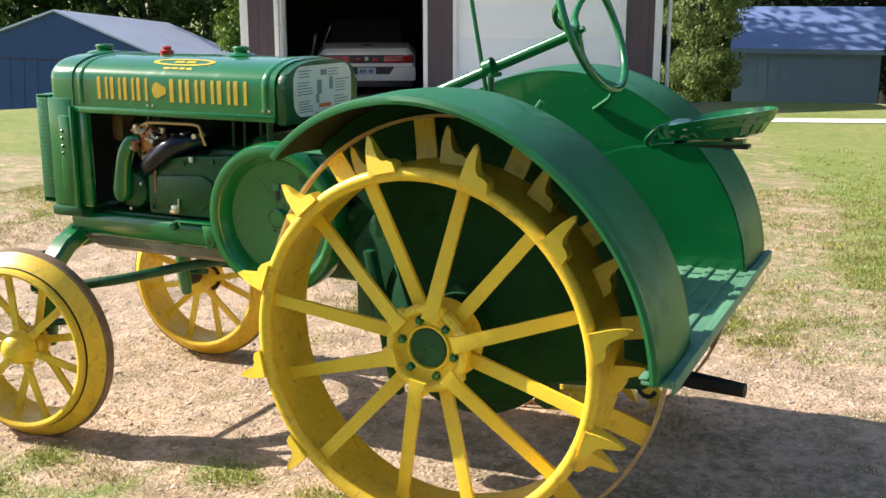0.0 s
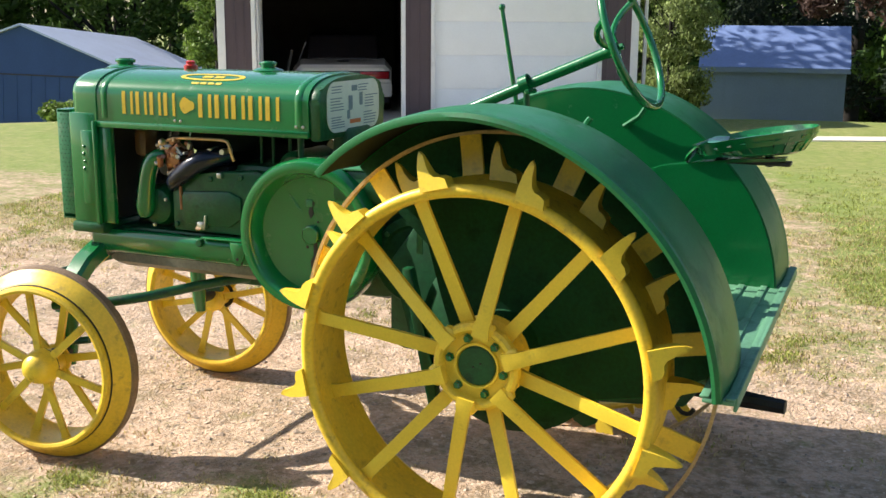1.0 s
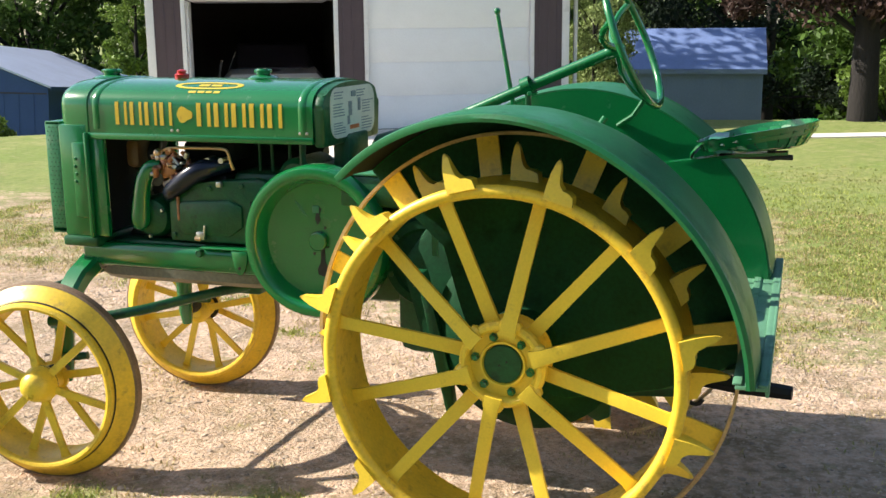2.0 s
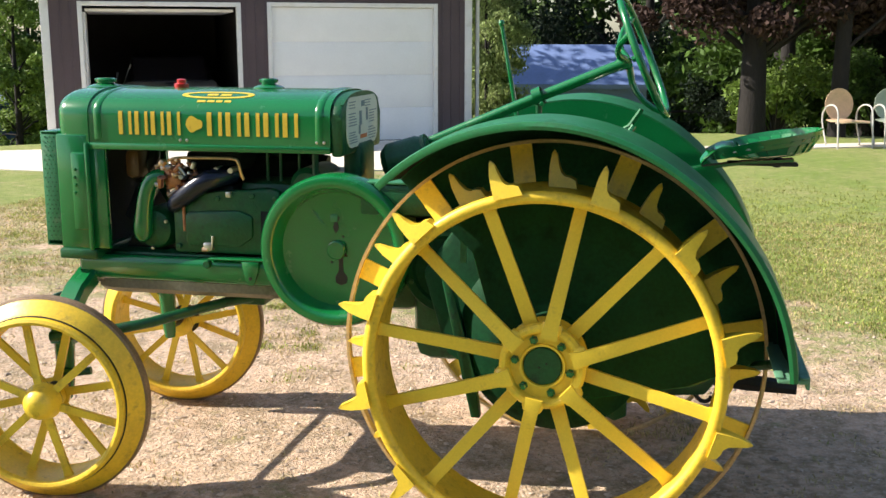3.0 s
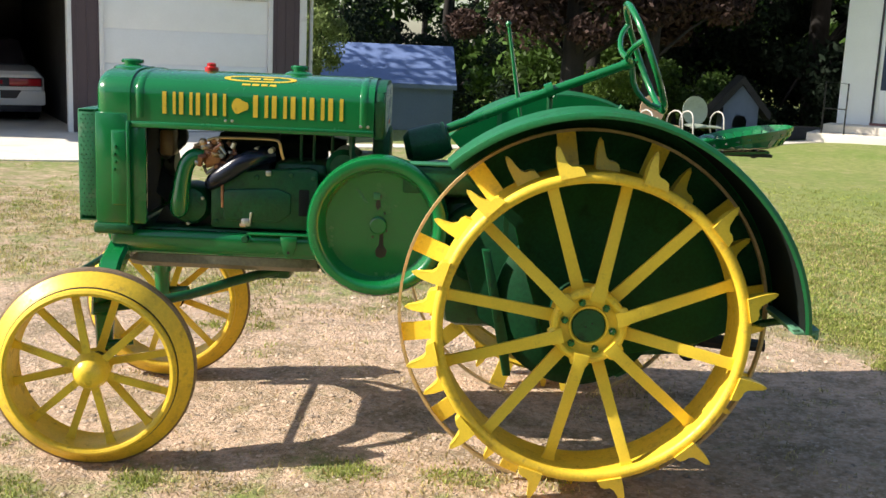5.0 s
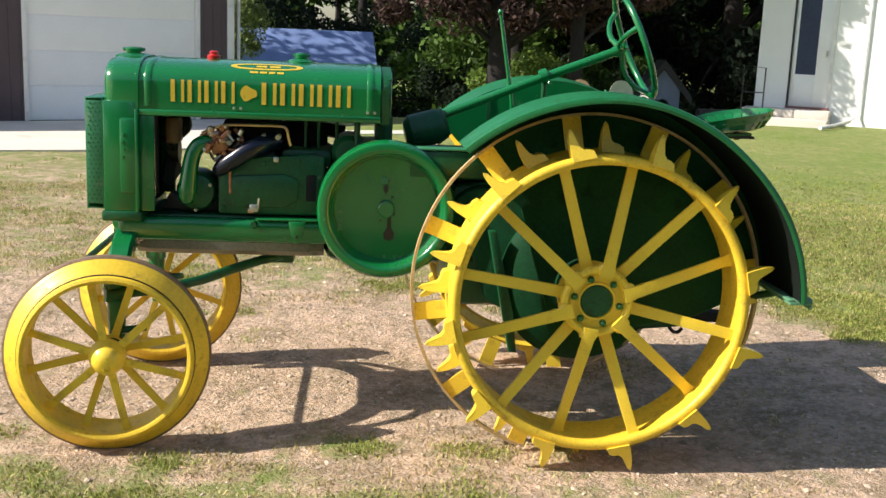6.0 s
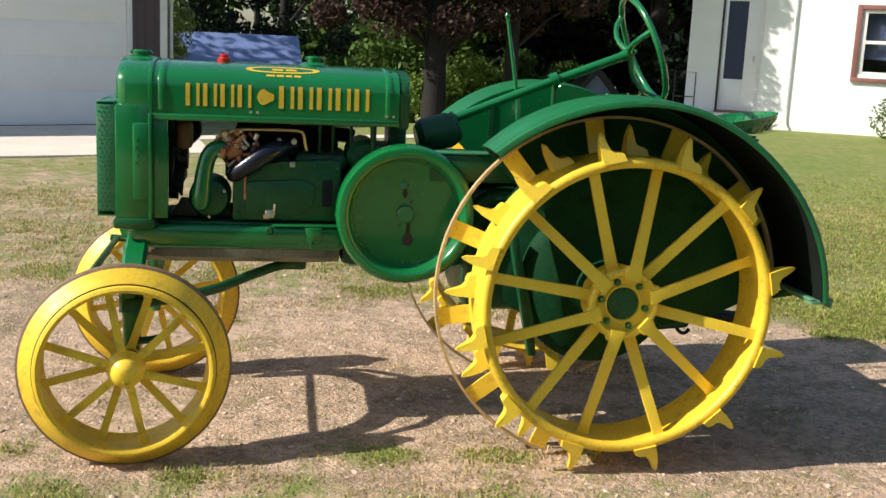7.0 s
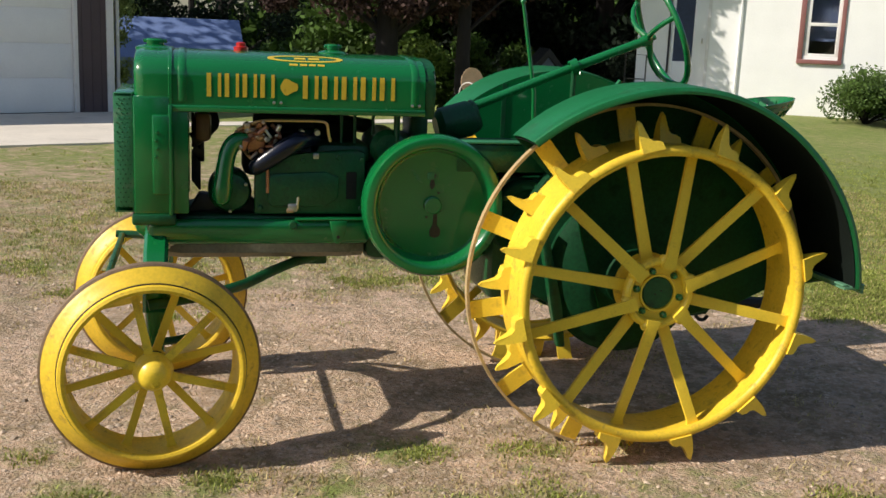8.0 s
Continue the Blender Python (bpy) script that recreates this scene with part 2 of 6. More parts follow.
# ---- building helpers ----
def link(name, bm, mat, parent=None, m=None, crease=0.6):
    """Finish a bmesh as one mesh object, smooth but for its sharp edges."""
    bmesh.ops.recalc_face_normals(bm, faces=bm.faces)
    for f in bm.faces:
        f.smooth = True
    for e in bm.edges:
        if len(e.link_faces) == 2 and e.calc_face_angle(0) > crease:
            e.smooth = False
    data = bpy.data.meshes.new(name)
    bm.to_mesh(data)
    bm.free()
    data.materials.append(mat)
    ob = new(name, data)
    if parent:
        ob.parent = parent
    if m:
        ob.matrix_basis = m
    return ob


def part(name, bm, mat, parent, label="", m=None):
    return tagged(link(name, bm, mat, parent, m), label)


def again(ob, m, parent=None):
    """One more object on the same mesh."""
    o = new(ob.name.split(".")[0], ob.data)
    o.parent = parent or ob.parent
    o.matrix_basis = m
    for key in ("label",):
        if key in ob:
            o[key] = ob[key]
    return o


def thing(name, label, category, m=None, group="", kind=""):
    ob = new(name)
    ob.empty_display_size = 0.1
    if m:
        ob.matrix_basis = m
    return tagged(ob, label, category, group, kind)


def box(x0, x1, y0, y1, z0, z1, bevel=0.0, bm=None, seg=2):
    bm = bm or bmesh.new()
    r = bmesh.ops.create_cube(bm, size=1.0)
    for v in r["verts"]:
        v.co = Vector(((x0 + x1) / 2 + v.co.x * (x1 - x0), (y0 + y1) / 2 + v.co.y * (y1 - y0), (z0 + z1) / 2 + v.co.z * (z1 - z0)))
    if bevel:
        es = list({e for v in r["verts"] for e in v.link_edges})
        bmesh.ops.bevel(bm, geom=es, offset=bevel, segments=seg, affect="EDGES", profile=0.5)
    return bm


def basis(axis):
    a = Vector(axis).normalized()
    s = a.cross(Vector((0, 0, 1)) if abs(a.z) < 0.9 else Vector((0, 1, 0))).normalized()
    return a, s, s.cross(a)


def revolve(profile, centre=(0, 0, 0), axis=(0, 1, 0), seg=32, bm=None, closed=False):
    """Sweep (along, radius) pairs round an axis through the centre."""
    bm = bm or bmesh.new()
    a, s, u = basis(axis)
    c = Vector(centre)
    rings = []
    for along, r in profile:
        if r < 1e-6:
            rings.append([bm.verts.new(c + a * along)])
        else:
            rings.append([bm.verts.new(c + a * along + (s * math.cos(2 * math.pi * k / seg) + u * math.sin(2 * math.pi * k / seg)) * r) for k in range(seg)])
    pairs = list(zip(rings, rings[1:])) + ([(rings[-1], rings[0])] if closed else [])
    for p, q in pairs:
        for k in range(seg):
            j = (k + 1) % seg
            ids = [p[k % len(p)], p[j % len(p)], q[j % len(q)], q[k % len(q)]]
            uniq = []
            for v in ids:
                if v not in uniq:
                    uniq.append(v)
            if len(uniq) > 2:
                bm.faces.new(uniq)
    return bm


def rod(p0, p1, r, r1=None, seg=12, bm=None):
    p0, p1 = Vector(p0), Vector(p1)
    d = (p1 - p0).length
    r1 = r if r1 is None else r1
    e = min(r, r1) * 0.25
    return revolve([(0, 0), (0, r - e), (e, r), (d - e, r1), (d, r1 - e), (d, 0)], p0, p1 - p0, seg, bm)


def tube(points, r, seg=10, bm=None, cap=True, smooth=0):
    """A bent pipe along points; r may be one radius or one for each point."""
    bm = bm or bmesh.new()
    pts = [Vector(p) for p in points]
    rad = list(r) if isinstance(r, (list, tuple)) else [r] * len(pts)
    for _ in range(smooth):
        np_, nr = [pts[0]], [rad[0]]
        for i in range(len(pts) - 1):
            np_ += [pts[i] * 0.75 + pts[i + 1] * 0.25, pts[i] * 0.25 + pts[i + 1] * 0.75]
            nr += [rad[i] * 0.75 + rad[i + 1] * 0.25, rad[i] * 0.25 + rad[i + 1] * 0.75]
        pts, rad = np_ + [pts[-1]], nr + [rad[-1]]
    rings, up = [], None
    for i, p in enumerate(pts):
        t = (pts[min(i + 1, len(pts) - 1)] - pts[max(i - 1, 0)]).normalized()
        if up is None:
            up = basis(t)[1]
        up = (up - t * up.dot(t)).normalized()
        w = t.cross(up)
        rings.append([bm.verts.new(p + (up * math.cos(2 * math.pi * k / seg) + w * math.sin(2 * math.pi * k / seg)) * rad[i]) for k in range(seg)])
    for p, q in zip(rings, rings[1:]):
        for k in range(seg):
            bm.faces.new((p[k], p[(k + 1) % seg], q[(k + 1) % seg], q[k]))
    if cap:
        bm.faces.new(rings[0][::-1])
        bm.faces.new(rings[-1])
    return bm


def prism(poly, plane, a, b, bevel=0.0, bm=None):
    """A flat outline pushed out along the missing axis: plane 'xz' runs from y=a to y=b, and so on."""
    bm = bm or bmesh.new()

    def at(p, w):
        return {"xz": (p[0], w, p[1]), "yz": (w, p[0], p[1]), "xy": (p[0], p[1], w)}[plane]

    lo = [bm.verts.new(at(p, a)) for p in poly]
    hi = [bm.verts.new(at(p, b)) for p in poly]
    k = len(poly)
    fs = [bm.faces.new(lo[::-1]), bm.faces.new(hi)] + [bm.faces.new((lo[i], lo[(i + 1) % k], hi[(i + 1) % k], hi[i])) for i in range(k)]
    if bevel:
        es = list({e for f in fs for e in f.edges})
        bmesh.ops.bevel(bm, geom=es, offset=bevel, segments=2, affect="EDGES", profile=0.5)
    return bm


def loft(sections, bm=None, closed=True, caps=True):
    """Skin a row of cross-sections that all have the same number of points."""
    bm = bm or bmesh.new()
    rings = [[bm.verts.new(p) for p in s] for s in sections]
    k = len(rings[0])
    for p, q in zip(rings, rings[1:]):
        for i in range(k if closed else k - 1):
            bm.faces.new((p[i], p[(i + 1) % k], q[(i + 1) % k], q[i]))
    if caps:
        bm.faces.new(rings[0][::-1])
        bm.faces.new(rings[-1])
    return bm


def soup(name, verts, faces, mat, parent=None):
    """Very many small faces as one mesh."""
    data = bpy.data.meshes.new(name)
    data.from_pydata([tuple(map(float, v)) for v in verts], [], faces)
    data.materials.append(mat)
    ob = new(name, data)
    if parent:
        ob.parent = parent
    return ob


# ---- the tractor: rear axle at x = -0.035, front towards -x, centre line y = 0 ----
tractor = thing("tractor", "restored antique green and yellow steel-wheeled farm tractor standing on gravel", "tractor")


def hood_section(x, k=1.0, low=1.18, top=1.385, half=0.25, shoulder=1.295, n=22):
    """The arched cross-section of the hood at x, from the near lower edge over to the far one."""
    pts = [(x, -half * k, low)]
    for i in range(n + 1):
        a = math.pi * i / n
        c, s = math.cos(a), math.sin(a)
        y = -math.copysign(abs(c) ** (2 / 2.6), c) * half * k
        pts.append((x, y, shoulder + (top - shoulder) * k * abs(s) ** (2 / 2.3)))
    return pts + [(x, half * k, low)]


def hood_y(z, half=0.25, shoulder=1.295, top=1.385):
    """Half-width of the hood at height z."""
    if z <= shoulder:
        return half
    s = min(1.0, (z - shoulder) / (top - shoulder)) ** (2.3 / 2)
    return half * max(0.0, 1 - s * s) ** (1 / 2.6)


def build_hood():
    hood = part("hood", loft([hood_section(x) for x in (-1.714, -1.5, -1.2, -0.815)]), GREEN, tractor, "glossy green arched sheet-metal hood")
    for x in (-1.675, -0.853):
        k0, k1 = 1.004, 1.016
        rib = loft([hood_section(x - 0.014, k0, 1.215), hood_section(x - 0.008, k1, 1.212, 1.387), hood_section(x + 0.008, k1, 1.212, 1.387), hood_section(x + 0.014, k0, 1.215)])
        part("rib", rib, GREEN, hood)
    for s in (-1, 1):
        part("lower_moulding", box(-1.716, -0.813, s * 0.2525 - 0.007, s * 0.2525 + 0.007, 1.176, 1.200, 0.004), GREEN, hood)
    # rivets in pairs along the lower edge
    first = None
    for x in (-1.36, -1.335, -0.862, -0.836):
        bm = revolve([(0, 0.006), (-0.003, 0.005), (-0.005, 0.0)], (0, 0, 0), (0, 1, 0), 8)
        m = Matrix.Translation((x, -0.252, 1.214))
        if first is None:
            first = part("rivet", bm, STEEL, hood, "", m)
        else:
            bm.free()
            again(first, m)
    # brand lettering as plain rounded blocks, laid flush on the sheet
    def lie(x, z, proud):
        return (x, -hood_y(z) - proud, z)

    def ring_decal(name, xc, zc, hw, hh, ks, kt, label, power=4.0, n=28, place=lie):
        bm, rings = bmesh.new(), []
        for dx, dz, proud in ((0, 0, 0.0002), (0, 0, 0.0014), (ks, kt, 0.0014), (ks, kt, 0.0002)):
            ring = []
            for i in range(n):
                c, q = math.cos(2 * math.pi * i / n), math.sin(2 * math.pi * i / n)
                ring.append(bm.verts.new(place(xc + math.copysign(abs(c) ** (2 / power), c) * (hw - dx), zc + math.copysign(abs(q) ** (2 / power), q) * (hh - dz), proud)))
            rings.append(ring)
        for p, q in zip(rings, rings[1:]):
            for i in range(n):
                bm.faces.new((p[i], p[(i + 1) % n], q[(i + 1) % n], q[i]))
        return part(name, bm, DECAL, hood, label)
    def bar_pair(x0, x1, thick, thin):
        block = None
        for xa, xb in ((x0, x0 + thick), (x1 - thin, x1)):
            bm, cols = bmesh.new(), []
            zs = [1.2305 + 0.0815 * k / 6 for k in range(7)]
            for x, proud in ((xa, 0.0002), (xa, 0.0014), (xb, 0.0014), (xb, 0.0002)):
                cols.append([bm.verts.new(lie(x, z, proud)) for z in zs])
            for p, q in zip(cols, cols[1:]):
                for k in range(6):
                    bm.faces.new((p[k], q[k], q[k + 1], p[k + 1]))
            for k in (0, 6):
                bm.faces.new([c[k] for c in cols])
            block = part("lettering_bar", bm, DECAL, hood, "plain upright yellow bar")
        return block
    for i in range(4):
        bar_pair(-1.592 + 0.0615 * i, -1.543 + 0.0615 * i, 0.015, 0.011)
    for i in range(5):
        bar_pair(-1.259 + 0.0690 * i, -1.204 + 0.0690 * i, 0.017, 0.013)
    bm = bmesh.new()
    oval = [(-1.307 + 0.031 * math.cos(math.pi * i / 12), 1.270 + 0.032 * math.sin(math.pi * i / 12) * (0.8 + 0.2 * math.cos(math.pi * i / 4))) for i in range(24)]
    rim_out = [bm.verts.new(lie(x, z, 0.0014)) for x, z in oval]
    rim_in = [bm.verts.new(lie(x, z, 0.0002)) for x, z in oval]
    bm.faces.new(rim_out)
    for i in range(24):
        bm.faces.new((rim_out[i], rim_in[i], rim_in[(i + 1) % 24], rim_out[(i + 1) % 24]))
    part("side_emblem", bm, DECAL, hood, "plain yellow oval emblem")

    # winged emblem high on the curve: a flat oval outline over a short broken bar
    def crown(x, a, proud):
        a = radians(a)
        return (x, -(0.25 + proud) * math.cos(a) ** (2 / 2.6), 1.295 + (0.09 + proud) * math.sin(a) ** (2 / 2.3))
    ring_decal("top_emblem", -1.245, 51.0, 0.135, 11.0, 0.022, 4.0, "plain yellow oval outline", 2.3, 40, crown)
    for x0, x1, a0, a1 in ((-1.285, -1.245, 48, 54), (-1.235, -1.195, 48, 54), (-1.305, -1.275, 30, 35), (-1.268, -1.242, 30, 35), (-1.235, -1.212, 30, 35), (-1.204, -1.180, 30, 35)):
        bm = bmesh.new()
        vs = [bm.verts.new(crown(x, a, p)) for p in (0.0014, 0.0002) for x, a in ((x0, a0), (x1, a0), (x1, a1), (x0, a1))]
        bm.faces.new(vs[:4])
        for i in range(4):
            bm.faces.new((vs[i], vs[i + 4], vs[(i + 1) % 4 + 4], vs[(i + 1) % 4]))
        part("top_emblem", bm, DECAL, hood, "plain yellow bar")
    # rear end: bezel and instruction sheet
    rim = [(y, z) for _, y, z in hood_section(0, 0.985, 1.165, 1.38)]
    part("rear_bezel", prism(rim, "yz", -0.816, -0.775, 0.012), GREEN_DARK, hood, "dark green rounded rear bezel")

    def plate(hw, z0, z1, r, a, b):
        out = []
        for cx, cz, q in ((hw - r, z1 - r, 0), (-hw + r, z1 - r, 1), (-hw + r, z0 + r, 2), (hw - r, z0 + r, 3)):
            out += [(cx + r * math.cos(math.pi / 2 * (q + i / 6)), cz + r * math.sin(math.pi / 2 * (q + i / 6))) for i in range(7)]
        return prism(out, "yz", a, b)
    sheet = part("instruction_sheet", plate(0.195, 1.188, 1.362, 0.055, -0.775, -0.772), PAPER, hood, "white printed instruction sheet under a clear cover")
    rnd = random.Random(4)
    for y0, z0, z1, k in ((-0.165, 1.325, 1.345, 3), (0.03, 1.325, 1.345, 3), (-0.175, 1.265, 1.305, 5), (0.08, 1.265, 1.305, 5), (-0.17, 1.205, 1.24, 5), (0.07, 1.205, 1.245, 5)):
        for i in range(k):
            z = z0 + (z1 - z0) * i / max(1, k - 1)
            part("print_line", box(-0.7725, -0.7705, y0, y0 + rnd.uniform(0.06, 0.10), z - 0.0018, z + 0.0018), INK, sheet)
    for y, z, w, h in ((-0.03, 1.285, 0.028, 0.05), (0.05, 1.295, 0.022, 0.045), (0.0, 1.335, 0.04, 0.02), (-0.045, 1.245, 0.02, 0.03)):
        part("print_figure", box(-0.7725, -0.7705, y - w / 2, y + w / 2, z - h / 2, z + h / 2, 0.0), INK, sheet)
    part("print_figure", box(-0.7725, -0.7705, -0.035, 0.045, 1.212, 1.226), ORANGE_INK, sheet, "small orange printed figure")

    # top tank and radiator shell
    tank = loft([hood_section(x, k, 1.226, 1.386) for x, k in ((-1.716, 1.0), (-1.80, 1.0), (-1.822, 0.975), (-1.834, 0.93), (-1.838, 0.87))])
    part("radiator_top_tank", tank, GREEN, tractor, "rounded green radiator top tank")
    band = loft([hood_section(x, k, 1.20, 1.389) for x, k in ((-1.722, 1.006), (-1.720, 1.02), (-1.710, 1.02), (-1.708, 1.006))])
    part("tank_band", band, GREEN, tractor)

    def filler(x, y, z, r, name):
        cap = part(name, revolve([(0, 0), (0, r * 1.25), (0.010, r * 1.25), (0.016, r * 1.0), (0.022, r * 0.45), (0.024, 0)], (x, y, z), (0, 0, 1), 24), GREEN, tractor, "green screw-on filler cap")
        top = revolve([(0.022, 0), (0.022, r * 0.55), (0.036, r * 0.62), (0.042, r * 0.5), (0.042, 0)], (x, y, z), (0, 0, 1), 16)
        part("knob", top, GREEN, cap)
        part("ear", box(x - r * 0.75, x + r * 0.75, y - 0.012, y + 0.012, z + 0.026, z + 0.040, 0.005), GREEN, cap)
    filler(-1.772, 0.0, 1.376, 0.056, "filler_cap")
    filler(-1.125, 0.0, 1.378, 0.045, "filler_cap")
    red = part("red_filler_cap", revolve([(0.006, 0), (0.006, 0.026), (0.020, 0.027), (0.024, 0.017), (0.034, 0.018), (0.038, 0.010), (0.038, 0)], (-1.466, 0, 1.378), (0, 0, 1), 16), RED_PAINT, tractor, "small red cap on a brass neck")
    part("neck", rod((-1.466, 0, 1.370), (-1.466, 0, 1.386), 0.020, seg=14), BRASS, red)

    # radiator: side plates, grille screen in front, rear column
    for s in (-1, 1):
        part("radiator_side", box(-1.842, -1.716, s * 0.235 - 0.02, s * 0.235 + 0.02, 0.812, 1.228, 0.008), GREEN, tractor)
        box_side = part("shutter_box", box(-1.778, -1.716, s * 0.258 - 0.014, s * 0.258 + 0.014, 0.885, 1.165, 0.008), GREEN, tractor, "raised green shutter housing")
        for i in range(4):
            part("bolt_head", revolve([(0, 0.007), (s * 0.005, 0.005), (s * 0.007, 0)], (-1.765 + 0.004 * (i % 2), s * 0.272, 1.02 + 0.028 * i), (0, 1, 0), 6), GREEN, box_side)
        part("rear_column", box(-1.714, -1.655, s * 0.238 - 0.012, s * 0.238 + 0.012, 0.815, 1.178, 0.005), GREEN, tractor)
        part("column_bead", box(-1.7225, -1.7085, s * 0.262 - 0.01, s * 0.262 + 0.01, 0.812, 1.20, 0.004), GREEN, tractor)
    part("radiator_core", box(-1.836, -1.72, -0.215, 0.215, 0.815, 1.226), SHADE_BLACK, tractor, "dark radiator core")
    part("radiator_base", box(-1.85, -1.70, -0.265, 0.265, 0.775, 0.815, 0.01), GREEN_DARK, tractor)
    grille = part("grille", box(-1.904, -1.842, -0.245, 0.245, 0.822, 0.842, 0.004), GREEN, tractor, "green perforated front screen")
    for s in (-1, 1):
        part("screen_post", box(-1.906, -1.842, s * 0.24 - 0.005, s * 0.24 + 0.005, 0.82, 1.236, 0.002), GREEN_DUSTY, grille)
    part("screen_top", box(-1.904, -1.842, -0.245, 0.245, 1.222, 1.236, 0.003), GREEN, grille)
    mesh = bmesh.new()
    for i in range(25):
        z = 0.842 + i * 0.0155
        box(-1.903, -1.899, -0.238, 0.238, z, z + 0.005, bm=mesh)
    for i in range(32):
        y = -0.238 + i * 0.0153
        box(-1.9025, -1.8995, y, y + 0.005, 0.842, 1.222, bm=mesh)
    part("wire_screen", mesh, GREEN_DUSTY, grille)
    for s in (-1, 1):     # perforated edge of the screen seen from the side
        holes = bmesh.new()
        for i in range(24):
            for j in range(3):
                revolve([(0, 0.0030), (s * 0.001, 0.0025), (s * 0.0015, 0)], (-1.895 + 0.017 * j + 0.008 * (i % 2), s * 0.2455, 0.84 + 0.0163 * i), (0, 1, 0), 6, holes)
        part("perforation", holes, GREEN_DARK, grille)


build_hood()


def build_engine():
    part("engine_block", box(-1.40, -1.02, -0.17, 0.17, 0.78, 0.985, 0.03), GREEN_DARK, tractor, "engine block in green paint darkened for shade")
    block = part("cylinder_block", prism([(-1.425, 0.805), (-1.02, 0.805), (-1.02, 1.035), (-1.06, 1.047), (-1.24, 1.030), (-1.395, 1.012), (-1.425, 0.985)], "xz", -0.205, -0.165, 0.012), GREEN_DARK, tractor, "dark green cast cylinder block side")
    # flat dark patch in place of a shaded recess
    part("opening_patch", box(-1.092, -1.052, -0.2075, -0.19, 0.862, 0.965, 0.004), SHADE_BLACK, block)
    part("water_cover", prism([(-1.36, 0.835), (-1.17, 0.835), (-1.12, 0.87), (-1.12, 0.945), (-1.17, 0.965), (-1.36, 0.955), (-1.375, 0.94), (-1.375, 0.85)], "xz", -0.216, -0.203, 0.006), GREEN_DARK, block)
    for x, z in ((-1.405, 0.83), (-1.405, 0.975), (-1.25, 1.005), (-1.12, 1.018), (-1.035, 0.83), (-1.035, 1.01)):
        part("block_bolt", revolve([(-0.205, 0.010), (-0.212, 0.010), (-0.214, 0.007), (-0.214, 0)], (x, 0, z), (0, 1, 0), 6), GREEN_DARK, block)
    part("valve_cover", box(-1.20, -0.99, -0.14, 0.14, 0.985, 1.06, 0.03), GREEN_DARK, tractor)
    part("cylinder_head", box(-1.36, -1.21, -0.15, 0.16, 0.975, 1.05, 0.02), BLACK, tractor)
    # dark blocks added behind the carburettor to darken gaps under the hood
    part("far_dark_block", box(-1.38, -1.02, 0.02, 0.17, 1.0, 1.125, 0.03), SHADE_BLACK, tractor)
    part("gap_dark_block", box(-1.46, -1.34, -0.02, 0.12, 0.92, 1.10, 0.03), SHADE_BLACK, tractor)
    part("fuel_bowl_shelf", box(-1.42, -1.20, -0.10, 0.06, 1.09, 1.16, 0.02), SHADE_BLACK, tractor)
    part("water_jacket", box(-0.99, -0.80, -0.15, 0.15, 0.98, 1.09, 0.03), GREEN_DARK, tractor)
    part("side_rail", box(-1.80, -1.00, -0.232, -0.165, 0.695, 0.790, 0.026, seg=4), GREEN, tractor, "smooth green frame rail")
    part("side_rail", box(-1.80, -1.00, 0.165, 0.232, 0.695, 0.790, 0.026, seg=4), GREEN, tractor)
    part("rail_flange", box(-1.28, -0.98, -0.243, -0.20, 0.789, 0.797, 0.003), GREEN, tractor)
    part("crankcase_floor", box(-1.70, -1.0, -0.19, 0.19, 0.70, 0.80, 0.02), GREEN_DARK, tractor)
    part("oil_pan", loft([[(x, y * k, z) for y, z in ((-0.218, 0.712), (-0.214, 0.665), (-0.17, 0.640), (0.17, 0.640), (0.214, 0.665), (0.218, 0.712))] for x, k in ((-1.74, 0.85), (-1.68, 1.0), (-1.1, 1.0), (-1.02, 0.9))]), SUMP, tractor, "greasy grey oil pan")
    bracket = part("lower_bracket", prism([(-1.155, 0.788), (-1.088, 0.788), (-1.094, 0.745), (-1.106, 0.715), (-1.114, 0.702), (-1.132, 0.702), (-1.138, 0.718), (-1.146, 0.745)], "xz", -0.245, -0.222, 0.004), GREEN, tractor)
    part("bracket_hole", revolve([(-0.2455, 0.006), (-0.2462, 0.005), (-0.2462, 0)], (-1.122, 0, 0.728), (0, 1, 0), 10), SHADE_BLACK, bracket)
    # air cleaner: bulging drop pipe beside a round dark bowl
    part("air_intake_pipe", tube([(-1.455, -0.19, 1.075), (-1.488, -0.20, 1.076), (-1.515, -0.205, 1.045), (-1.528, -0.21, 0.99), (-1.535, -0.212, 0.93), (-1.54, -0.212, 0.885), (-1.541, -0.212, 0.853), (-1.541, -0.210, 0.842)], [0.026, 0.030, 0.031, 0.031, 0.034, 0.038, 0.030, 0.012], 16, smooth=2), GREEN, tractor, "bright green drop-shaped air intake pipe")
    part("air_cleaner_bowl", revolve([(-0.20, 0), (-0.20, 0.045), (-0.19, 0.066), (-0.16, 0.078), (-0.05, 0.078), (-0.04, 0.06), (-0.04, 0)], (-1.51, 0, 0.885), (0, 1, 0), 24), GREEN_DARK, tractor, "dark green air cleaner bowl")
    for dx, dz in ((-0.055, 0.03), (0.055, 0.03), (0.0, -0.068)):
        part("bowl_bolt", revolve([(-0.201, 0.008), (-0.208, 0.006), (-0.209, 0)], (-1.51 + dx, 0, 0.885 + dz), (0, 1, 0), 6), STEEL, tractor)
    part("bowl_bracket", prism([(-1.66, 0.80), (-1.42, 0.80), (-1.42, 0.85), (-1.62, 0.87)], "xz", -0.12, -0.06, 0.006), BLACK, tractor)
